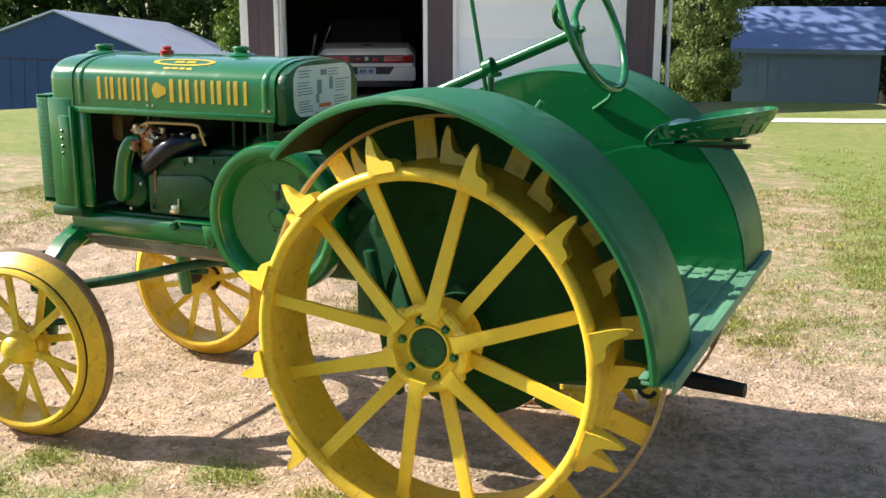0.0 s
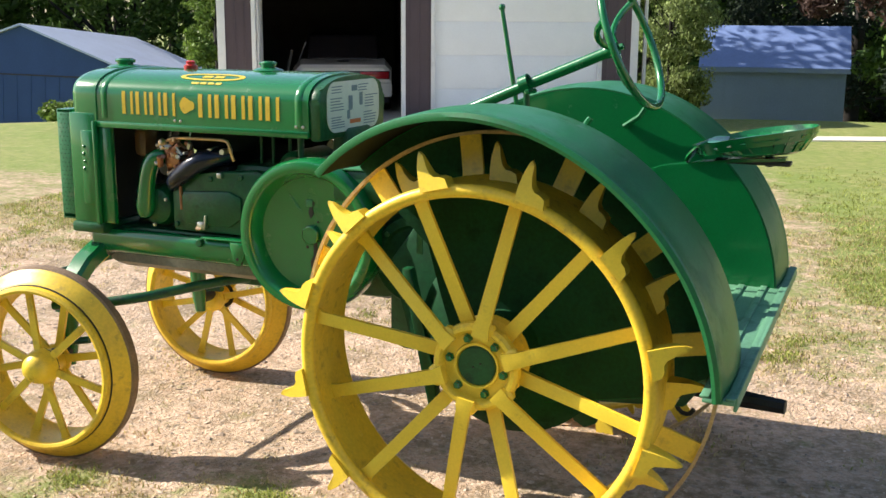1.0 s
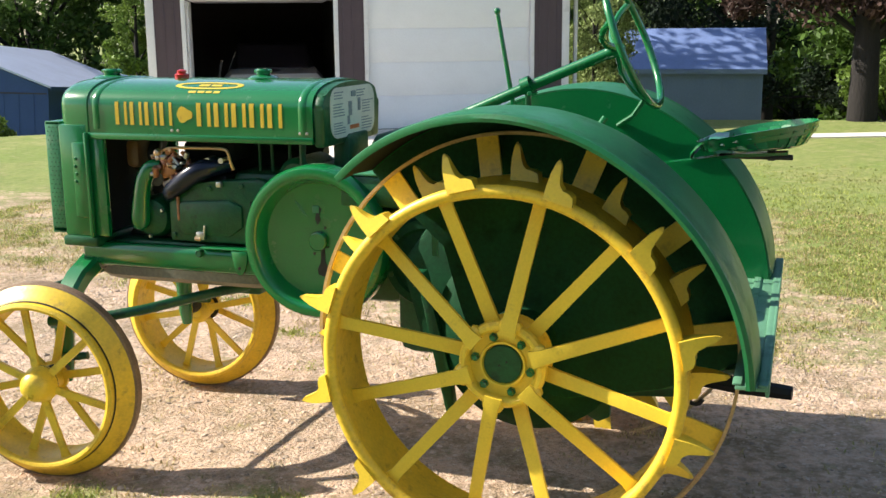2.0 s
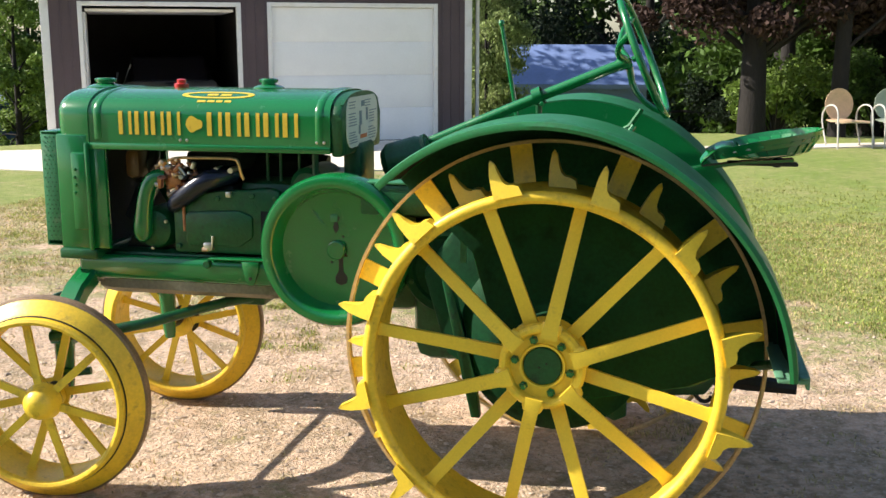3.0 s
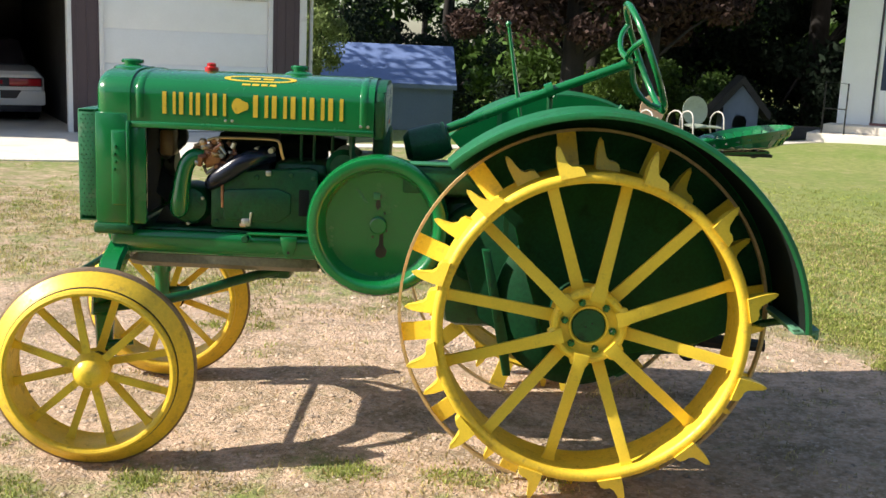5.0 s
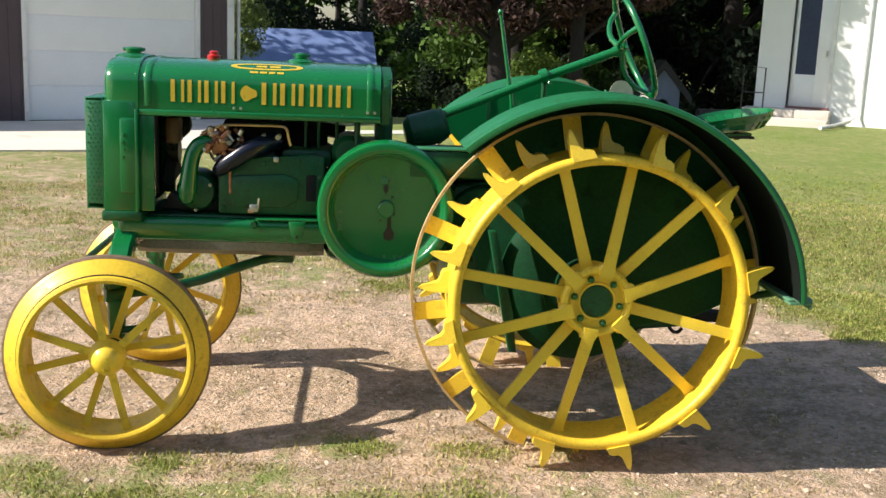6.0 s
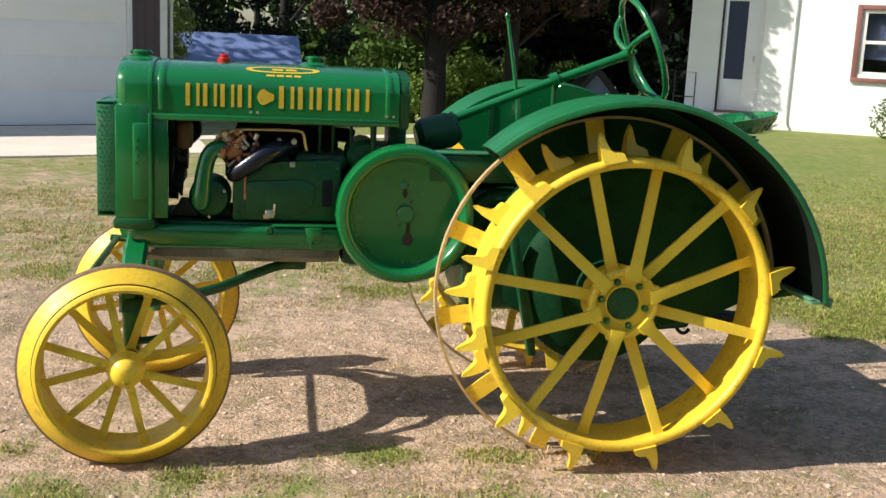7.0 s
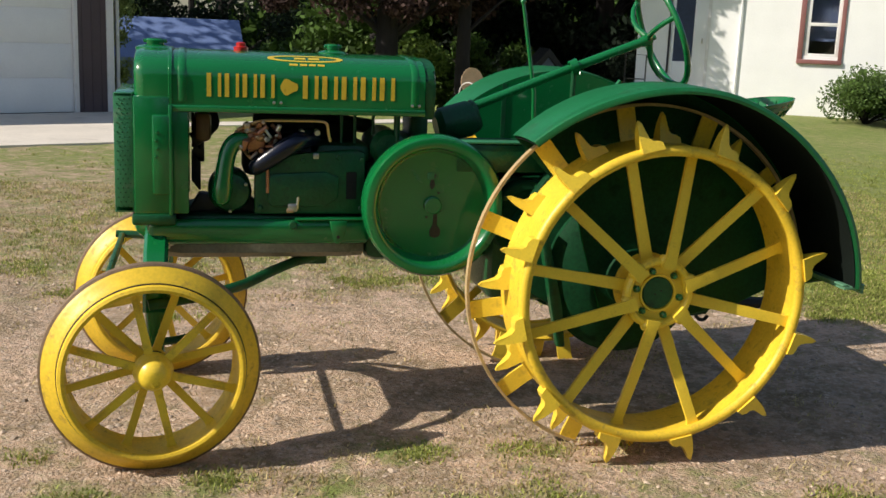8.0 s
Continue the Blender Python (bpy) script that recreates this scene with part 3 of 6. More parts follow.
    # carburettor cluster
    carb = part("carburettor", box(-1.455, -1.385, -0.205, -0.12, 1.04, 1.11, 0.014), COPPER, tractor, "copper and brass carburettor")
    rnd = random.Random(2)
    for i in range(40):
        p = Vector((-1.41 + rnd.uniform(-0.06, 0.07), -0.20 + rnd.uniform(-0.02, 0.04), 1.08 + rnd.uniform(-0.05, 0.055)))
        d = Vector((rnd.uniform(-1, 1), rnd.uniform(-1, 0.2), rnd.uniform(-1, 1))).normalized() * rnd.uniform(0.02, 0.045)
        part("fitting", rod(p, p + d, rnd.uniform(0.005, 0.012), seg=8), (COPPER, BRASS, STEEL, COPPER)[i % 4], carb)
    part("choke_knob", revolve([(0, 0), (0.0, 0.012), (0.012, 0.016), (0.024, 0.010), (0.028, 0)], (-1.452, -0.20, 1.125), (0, -1, 0.2), 14), BRASS, carb)
    part("brass_line", tube([(-1.435, -0.205, 1.135), (-1.40, -0.21, 1.148), (-1.30, -0.21, 1.149), (-1.18, -0.21, 1.150), (-1.165, -0.21, 1.138), (-1.16, -0.205, 1.10), (-1.152, -0.20, 1.075)], 0.0055, 8, smooth=2), BRASS, tractor, "bent brass fuel line")
    part("drain_line", rod((-1.379, -0.212, 0.985), (-1.378, -0.212, 0.885), 0.006, seg=8), COPPER, tractor, "copper drain tube")
    part("radiator_hose", tube([(-1.425, -0.19, 0.968), (-1.41, -0.21, 0.985), (-1.36, -0.218, 1.020), (-1.315, -0.218, 1.052), (-1.275, -0.21, 1.075), (-1.21, -0.14, 1.085)], [0.026, 0.031, 0.035, 0.036, 0.036, 0.034], 14, smooth=1), RUBBER, tractor, "navy rubber radiator hose")
    for x, z in ((-1.255, 1.105), (-1.20, 1.105)):
        part("hose_bolt", revolve([(-0.205, 0), (-0.205, 0.010), (-0.19, 0.011), (-0.15, 0.011)], (x, 0, z), (0, 1, 0), 10), STEEL, tractor)
    part("square_plug", box(-1.215, -1.195, -0.222, -0.205, 1.012, 1.032, 0.003), STEEL, tractor)
    valve = part("drain_cock", box(-1.305, -1.270, -0.228, -0.20, 0.818, 0.848, 0.006), STEEL, tractor, "bright nickel drain cock")
    part("handle", rod((-1.272, -0.222, 0.83), (-1.268, -0.222, 0.872), 0.005, seg=8), STEEL, valve)
    part("spout", rod((-1.31, -0.222, 0.822), (-1.285, -0.222, 0.822), 0.009, seg=8), BRASS, valve)
    part("rail_plug", revolve([(-0.247, 0), (-0.247, 0.012), (-0.24, 0.015), (-0.22, 0.015)], (-1.287, 0, 0.772), (0, 1, 0), 12), GREEN_DARK, tractor)
    # fan, brown enamelled magneto, rods under the hood
    part("fan_pulley", revolve([(-1.64, 0), (-1.64, 0.05), (-1.60, 0.05), (-1.60, 0)], (0, 0, 1.02), (1, 0, 0), 20), BLACK, tractor)
    for k in range(4):
        a = math.pi / 4 + k * math.pi / 2
        bm = box(-0.004, 0.004, -0.035, 0.035, 0.03, 0.17, 0.002)
        part("fan_blade", bm, SHADE_BLACK, tractor, "", Matrix.Translation((-1.63, 0, 1.02)) @ Matrix.Rotation(a, 4, "X") @ Matrix.Rotation(0.4, 4, "Z"))
    part("magneto", box(-1.635, -1.575, -0.15, -0.05, 1.06, 1.165, 0.02), TAN_ENAMEL, tractor, "brown enamelled magneto")
    part("water_outlet", tube([(-1.62, 0.0, 1.19), (-1.56, -0.05, 1.13), (-1.60, -0.08, 1.09), (-1.64, -0.08, 1.06)], 0.028, 12, smooth=2), BLACK, tractor)
    for x in (-1.10, -1.05, -0.98):
        part("push_rod", rod((x, -0.10, 1.05), (x, -0.10, 1.18), 0.006, seg=8), GREEN_DARK, tractor)
    part("exhaust_manifold", tube([(-1.35, 0.12, 1.10), (-1.1, 0.14, 1.12), (-0.95, 0.14, 1.10)], 0.03, 12, smooth=1), BLACK, tractor)
    part("hood_post", rod((-0.90, -0.16, 0.98), (-0.90, -0.16, 1.18), 0.012, seg=8), GREEN_DARK, tractor)
    part("governor_housing", revolve([(-0.12, 0), (-0.12, 0.05), (-0.10, 0.068), (0.10, 0.068), (0.10, 0)], (-0.93, -0.05, 1.05), (0, 1, 0), 20), GREEN_DARK, tractor)
    part("dash_support", box(-0.83, -0.76, -0.07, 0.12, 1.0, 1.20, 0.02), GREEN_DARK, tractor)


build_engine()


def build_flywheel():
    c = (-0.783, 0.024, 0.857)
    wheel = revolve([(-0.3180, 0), (-0.3180, 0.193), (-0.3186, 0.195), (-0.3660, 0.214), (-0.3735, 0.221), (-0.3765, 0.233), (-0.3720, 0.252), (-0.3570, 0.261), (-0.2900, 0.261), (-0.2800, 0.254), (-0.2800, 0)], c, (0, 1, 0), 72)
    fly = part("flywheel", wheel, GREEN, tractor, "large dished green flywheel with a keyhole slot")
    part("flywheel_hub", revolve([(-0.3170, 0.034), (-0.3350, 0.032), (-0.3380, 0.028), (-0.3380, 0)], c, (0, 1, 0), 20), GREEN, fly)
    keyhole = [(0.0, 0.055), (0.007, 0.05), (0.008, -0.02), (0.022, -0.045), (0.018, -0.075), (0.0, -0.085), (-0.018, -0.075), (-0.020, -0.045), (-0.008, -0.02), (-0.006, 0.05)]
    part("slot", prism([(c[0] + 0.012 + x, c[2] - 0.06 + z * 0.75) for x, z in keyhole], "xz", -0.2965, -0.2930), BLACK, fly, "dark keyhole slot")
    part("slot", prism([(c[0] - 0.004 + x * 0.9, c[2] + 0.07 + z * 0.5) for x, z in ((0.0, -0.03), (0.012, 0.0), (0.008, 0.05), (0.018, 0.08), (0.0, 0.10), (-0.014, 0.085), (-0.004, 0.05), (-0.010, 0.01))], "xz", -0.2965, -0.2930), BLACK, fly, "dark keyhole slot")
    part("timing_mark", box(c[0] - 0.022, c[0] + 0.004, -0.2980, -0.2930, c[2] + 0.095, c[2] + 0.12, 0.002), GREEN_DUSTY, fly)
    for i in range(4):
        part("stamping", box(-0.012, 0.012, -0.2960, -0.2930, -0.0022, 0.0022), GREEN_DUSTY, fly, "", Matrix.Translation((c[0] - 0.075 + 0.008 * i, 0, c[2] + 0.125 - 0.012 * i)) @ Matrix.Rotation(0.5, 4, "Y"))
    for dx, dz in ((0.022, 0.045), (-0.02, -0.045), (0.03, -0.02)):
        part("pin_hole", revolve([(-0.3178, 0.005), (-0.3205, 0.004), (-0.3205, 0)], (c[0] + dx, c[1], c[2] + dz), (0, 1, 0), 8), BLACK, fly)
    part("crankshaft", rod((c[0], -0.2650, c[2]), (c[0], 0.33, c[2]), 0.035), GREEN_DARK, tractor)
    part("belt_pulley", revolve([(0.33, 0), (0.33, 0.15), (0.45, 0.155), (0.45, 0.14), (0.36, 0.13), (0.36, 0)], c, (0, 1, 0), 40), GREEN, tractor)


build_flywheel()


def build_driveline():
    part("clutch_housing", box(-1.02, -0.52, -0.19, 0.19, 0.62, 1.0, 0.05), GREEN_DARK, tractor)
    part("transmission", box(-0.54, 0.30, -0.24, 0.24, 0.46, 0.96, 0.06), GREEN_DARK, tractor, "dark green transmission case")
    part("transmission_lid", box(-0.66, 0.10, -0.20, 0.20, 0.955, 1.06, 0.03), GREEN_DARK, tractor)
    part("tool_tray", box(-0.70, -0.36, -0.30, -0.22, 0.98, 1.085, 0.012), GREEN_DARK, tractor)
    part("tray_edge", box(-0.70, -0.36, -0.305, -0.225, 1.086, 1.094, 0.002), GREEN_DUSTY, tractor)
    part("steering_gear", revolve([(-0.085, 0), (-0.085, 0.045), (-0.06, 0.068), (0.05, 0.072), (0.09, 0.055), (0.10, 0)], (-0.625, 0.05, 1.135), (1, 0.05, 0.25), 24), GREEN_DARK, tractor, "dark green steering gear housing")
    part("gear_flange", revolve([(0.05, 0.0), (0.05, 0.06), (0.065, 0.06), (0.065, 0)], (-0.60, 0.055, 1.145), (1, 0, 0.4), 18), GREEN_DARK, tractor)
    part("rear_axle", rod((-0.035, -0.66, 0.607), (-0.035, 0.66, 0.607), 0.045, seg=20), GREEN_DARK, tractor)
    for s in (-1, 1):
        part("final_drive_case", revolve([(s * 0.22, 0), (s * 0.22, 0.30), (s * 0.36, 0.31), (s * 0.40, 0.26), (s * 0.43, 0.12), (s * 0.50, 0.09), (s * 0.50, 0)], (-0.035, 0, 0.607), (0, 1, 0), 48), SHEET_DARK, tractor, "final drive case in green blackened for shade")
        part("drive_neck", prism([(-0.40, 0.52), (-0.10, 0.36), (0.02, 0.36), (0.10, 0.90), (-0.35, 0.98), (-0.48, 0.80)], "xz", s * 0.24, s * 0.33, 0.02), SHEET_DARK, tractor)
        drum = part("brake_drum", revolve([(s * 0.22, 0), (s * 0.22, 0.150), (s * 0.275, 0.152), (s * 0.288, 0.144), (s * 0.290, 0.118), (s * 0.282, 0.108), (s * 0.282, 0.060), (s * 0.296, 0.052), (s * 0.300, 0.036), (s * 0.292, 0.030), (s * 0.292, 0)], (-0.405, 0, 0.80), (0, 1, 0), 36), SHEET_DARK, tractor, "round brake drum in green darkened for shade")
        for k in range(6):
            a = radians(20 + 60 * k)
            part("drum_bolt", revolve([(s * 0.286, 0.010), (s * 0.294, 0.009), (s * 0.296, 0)], (-0.405 + 0.128 * math.cos(a), 0, 0.80 + 0.128 * math.sin(a)), (0, 1, 0), 6), GREEN_DARK, drum)
        part("axle_strap", prism([(-0.40, 0.80), (-0.37, 0.80), (-0.29, 0.48), (-0.27, 0.33), (-0.30, 0.33), (-0.33, 0.47)], "xz", s * 0.36, s * 0.40, 0.004), GREEN_DARK, tractor, "dark green brace")
    part("drawbar", tube([(0.12, 0, 0.405), (0.45, 0.0, 0.40), (0.60, -0.03, 0.395), (0.765, -0.05, 0.392)], [0.026, 0.028, 0.03, 0.024], 8), BLACK, tractor, "heavy dark steel drawbar")
    part("drawbar_bracket", prism([(0.10, 0.33), (0.46, 0.36), (0.50, 0.42), (0.30, 0.50), (0.10, 0.50)], "xz", -0.10, 0.10, 0.01), GREEN_DARK, tractor)
    part("drawbar_hook", tube([(0.42, -0.06, 0.37), (0.44, -0.06, 0.33), (0.47, -0.06, 0.325), (0.485, -0.06, 0.345)], 0.008, 8, smooth=1), BLACK, tractor)
    part("drawbar_plate", prism([(0.12, 0.40), (0.20, 0.40), (0.20, 0.30), (0.16, 0.28), (0.12, 0.30)], "xz", -0.20, -0.17, 0.006), GREEN_DARK, tractor)


build_driveline()


def build_rear_wheel(s):
    """s is -1 on the near side and +1 on the far side; parts lie about the wheel's centre."""
    cm = Matrix.Translation((-0.035, 0, 0.607))
    flip = Matrix.Diagonal((1, -s, 1, 1))        # parts are drawn for the near side
    bead = [(-0.736 + 0.0195 * math.cos(a), 0.5150 + 0.0195 * math.sin(a)) for a in [radians(-28 - 304 * k / 15) for k in range(16)]]
    prof = bead + [(-0.53, 0.527), (-0.515, 0.531), (-0.503, 0.530), (-0.500, 0.519), (-0.515, 0.511), (-0.53, 0.513)]
    rim = part("rear_wheel", revolve(prof, (0, 0, 0), (0, 1, 0), 96, closed=True), YELLOW_WORN, tractor, "yellow steel rear wheel with pointed spade lugs", cm @ flip)
    hub = revolve([(-0.664, 0.0), (-0.664, 0.058), (-0.676, 0.062), (-0.676, 0.068), (-0.668, 0.071), (-0.668, 0.098), (-0.684, 0.103), (-0.692, 0.110), (-0.692, 0.120), (-0.682, 0.129), (-0.662, 0.131), (-0.650, 0.122), (-0.645, 0.100), (-0.635, 0.088), (-0.585, 0.082), (-0.575, 0.115), (-0.560, 0.125), (-0.545, 0.115), (-0.535, 0.08), (-0.50, 0.075), (-0.50, 0)], (0, 0, 0), (0, 1, 0), 48)
    part("hub", hub, YELLOW, rim, "cast yellow hub")
    cap = part("hub_cap", revolve([(-0.673, 0), (-0.673, 0.054), (-0.670, 0.0575), (-0.660, 0.0575)], (0, 0, 0), (0, 1, 0), 32), GREEN_DARK, rim, "round dark green hub cap")
    for dx, dz in ((0.012, 0.008), (-0.010, -0.004)):
        part("centre_mark", revolve([(-0.6730, 0.0035), (-0.6745, 0.003), (-0.6745, 0)], (dx, 0, dz), (0, 1, 0), 8), BLACK, cap)
    # flat spokes in two crossed sets: hub front to the rim's middle, hub back to the rim's front
    spokes = {}
    for k in range(12):
        out = k % 2 == 0
        th = radians((18.0 if out else 18.3) + 30 * k)
        m = Matrix.Rotation(-th, 4, "Y")
        if out not in spokes:
            y0, y1 = (-0.700, -0.638) if out else (-0.640, -0.712)
            sec = []
            for r, y, w in ((0.095, y0, 0.026), (0.13, y0, 0.0215), (0.30, y0 * 0.55 + y1 * 0.45, 0.0195), (0.485, y1, 0.0185), (0.514, y1, 0.025)):
                sec.append([(r, y + a, b) for a, b in ((-0.007, -w), (-0.0085, 0), (-0.007, w), (0.007, w), (0.007, -w))])
            spokes[out] = part("spoke", loft(sec), YELLOW, rim, "", m)
        else:
            again(spokes[out], m)
        if out:
            # cast boss where the outer spoke leaves the hub
            bm = loft([[(r, -0.690 + a * q, b * w) for a, b in ((-0.012, -0.62), (-0.015, 0), (-0.012, 0.62), (0.0, 0.95), (0.02, 1), (0.02, -1), (0.0, -0.95))] for r, w, q in ((0.096, 0.020, 0.3), (0.104, 0.029, 0.85), (0.118, 0.034, 1.0), (0.130, 0.032, 0.95), (0.140, 0.027, 0.6))])
            if "boss" not in spokes:
                spokes["boss"] = part("spoke_boss", bm, YELLOW, rim, "", m)
            else:
                bm.free()
                again(spokes["boss"], m)
    bolt = None
    for k in range(6):
        m = Matrix.Rotation(-radians(-11.5 + 60 * k), 4, "Y")
        if bolt is None:
            bm = revolve([(-0.668, 0.0135), (-0.675, 0.0135), (-0.675, 0.0105), (-0.686, 0.0100), (-0.689, 0.007), (-0.689, 0.0)], (0.084, 0, 0), (0, 1, 0), 6)
            bolt = part("hub_bolt", bm, GREEN, rim, "green hub bolt", m)
        else:
            again(bolt, m)
    # spade lugs: a steep blade with a concave tail, two staggered rows
    side = [(r * 1.14, z * 1.12) for r, z in ((0.0, 0.002), (0.03, 0.004), (0.06, 0.004), (0.088, 0.0), (0.096, -0.005), (0.086, -0.014), (0.060, -0.020), (0.040, -0.027), (0.030, -0.038), (0.029, -0.052), (0.022, -0.066), (0.0, -0.072))]
    lug = None
    for row, (y, off) in enumerate(((-0.733, 12.8), (-0.560, 27.8))):
        for k in range(12):
            m = Matrix.Rotation(-radians(off + 30 * k), 4, "Y") @ Matrix.Translation((0.522, y, 0.018))
            if lug is None:
                bm = bmesh.new()
                half = [0.033 - 0.22 * r if r < 0.06 else max(0.006, 0.020 - 0.38 * (r - 0.06)) for r, _ in side]
                a = [bm.verts.new((r, -h * (0.9 if z < -0.03 else 1), z)) for (r, z), h in zip(side, half)]
                b = [bm.verts.new((r, h * (0.9 if z < -0.03 else 1), z)) for (r, z), h in zip(side, half)]
                bm.faces.new(a)
                bm.faces.new(b[::-1])
                for i in range(len(side)):
                    j = (i + 1) % len(side)
                    bm.faces.new((a[i], b[i], b[j], a[j]))
                lug = part("lug", bm, YELLOW, rim, "pointed yellow spade lug", m)
            else:
                again(lug, m)
    # rivet heads on the tread and the inside of the rim
    riv = None
    for k in range(24):
        for y in (-0.67, -0.60):
            m = Matrix.Rotation(-radians(6 + 15 * k), 4, "Y") @ Matrix.Translation((0.516, y, 0))
            if riv is None:
                riv = part("rim_bolt", revolve([(0.0, 0.011), (0.006, 0.010), (0.009, 0.005), (0.009, 0)], (0, 0, 0), (-1, 0, 0), 8), YELLOW_WORN, rim, "", m)
            else:
                again(riv, m)
    # open guide hoop on the inner side, carried on flat plates
    part("hoop", revolve([(HOOP_Y - 0.014, HOOP_R - 0.005), (HOOP_Y - 0.014, HOOP_R + 0.005), (HOOP_Y + 0.014, HOOP_R + 0.005), (HOOP_Y + 0.014, HOOP_R - 0.005)], (0, 0, 0), (0, 1, 0), 96, closed=True), HOOP_STEEL, rim, "thin tan weathered steel hoop")
    pl = None
    for k in range(12):
        m = Matrix.Rotation(-radians(12.8 - 4 + 30 * k), 4, "Y")
        if pl is None:
            pl = part("hoop_plate", loft([[(r, y + a, b * 0.033) for a, b in ((-0.005, -1), (-0.005, 1), (0.005, 1), (0.005, -1))] for r, y in ((0.520, -0.51), (0.545, -0.50), (HOOP_R - 0.03, HOOP_Y), (HOOP_R - 0.004, HOOP_Y + 0.002))]), YELLOW, rim, "flat yellow hoop plate", m)
        else:
            again(pl, m)


HOOP_R, HOOP_Y = 0.652, -0.49
build_rear_wheel(-1)
build_rear_wheel(1)


def build_front_wheel(s):
    cm = Matrix.Translation((-1.778, (0.555 if s > 0 else -0.506), 0.332)) @ Matrix.Rotation(radians(6.0), 4, "Z") @ Matrix.Diagonal((1, -s, 1, 1))
    half = [(0.078, 0.279), (0.090, 0.283), (0.094, 0.293), (0.088, 0.303), (0.074, 0.306), (0.066, 0.305), (0.063, 0.311), (0.050, 0.322), (0.030, 0.343), (0.018, 0.358), (0.013, 0.361)]
    prof = [(-d, r) for d, r in half] + half[::-1] + [(0.062, 0.287), (-0.062, 0.287)]
    rim = part("front_wheel", revolve(prof, (0, 0, 0), (0, 1, 0), 84, closed=True), YELLOW_WORN, tractor, "yellow spoked steel front wheel with a raised guide band", cm)
    part("tread_band", revolve([(-0.020, 0.3565), (-0.016, 0.3645), (0.016, 0.3645), (0.020, 0.3565)], (0, 0, 0), (0, 1, 0), 84, closed=True), RUST, rim, "bare worn steel tread")
    part("groove", revolve([(-0.0640, 0.303), (-0.0705, 0.3075), (-0.0660, 0.3085), (-0.0625, 0.310)], (0, 0, 0), (0, 1, 0), 84, closed=True), BLACK, rim)
    for k in range(12):
        a = radians(9 + 30 * k)
        part("rim_rivet", revolve([(-0.0925, 0.005), (-0.0945, 0.004), (-0.0955, 0)], (0.292 * math.cos(a), 0, 0.292 * math.sin(a)), (0, 1, 0), 8), YELLOW_WORN, rim)
    part("hub", revolve([(-0.116, 0), (-0.116, 0.014), (-0.113, 0.024), (-0.104, 0.040), (-0.084, 0.054), (-0.064, 0.061), (-0.050, 0.063), (-0.046, 0.066), (-0.036, 0.067), (-0.034, 0.048), (0.034, 0.048), (0.036, 0.060), (0.05, 0.058), (0.06, 0.04), (0.075, 0.03), (0.075, 0)], (0, 0, 0), (0, 1, 0), 32), YELLOW, rim, "conical yellow hub")
    part("hub_plug", revolve([(-0.098, 0.016), (-0.114, 0.015), (-0.115, 0.009), (-0.110, 0.008), (-0.110, 0)], (0.004, 0, -0.024), (0, 1, 0), 10), YELLOW_WORN, rim)
    part("hub_seal", revolve([(-0.0345, 0.047), (-0.0345, 0.0655), (-0.0305, 0.0655), (-0.0315, 0.047)], (0, 0, 0), (0, 1, 0), 24, closed=True), BLACK, rim)
    made = {}
    for k in range(12):
        out = k % 2
        m = Matrix.Rotation(-radians(12 + 30 * k), 4, "Y")
        if out not in made:
            y0 = -0.040 if out else 0.036
            made[out] = part("spoke", loft([[(r, y + a, b * w) for a, b in ((-0.006, -1), (-0.0075, 0), (-0.006, 1), (0.006, 1), (0.006, -1))] for r, y, w in ((0.04, y0, 0.017), (0.07, y0, 0.014), (0.268, y0 * 0.35, 0.013), (0.290, y0 * 0.3, 0.018))]), YELLOW, rim, "", m)
        else:
            again(made[out], m)


build_front_wheel(-1)
build_front_wheel(1)


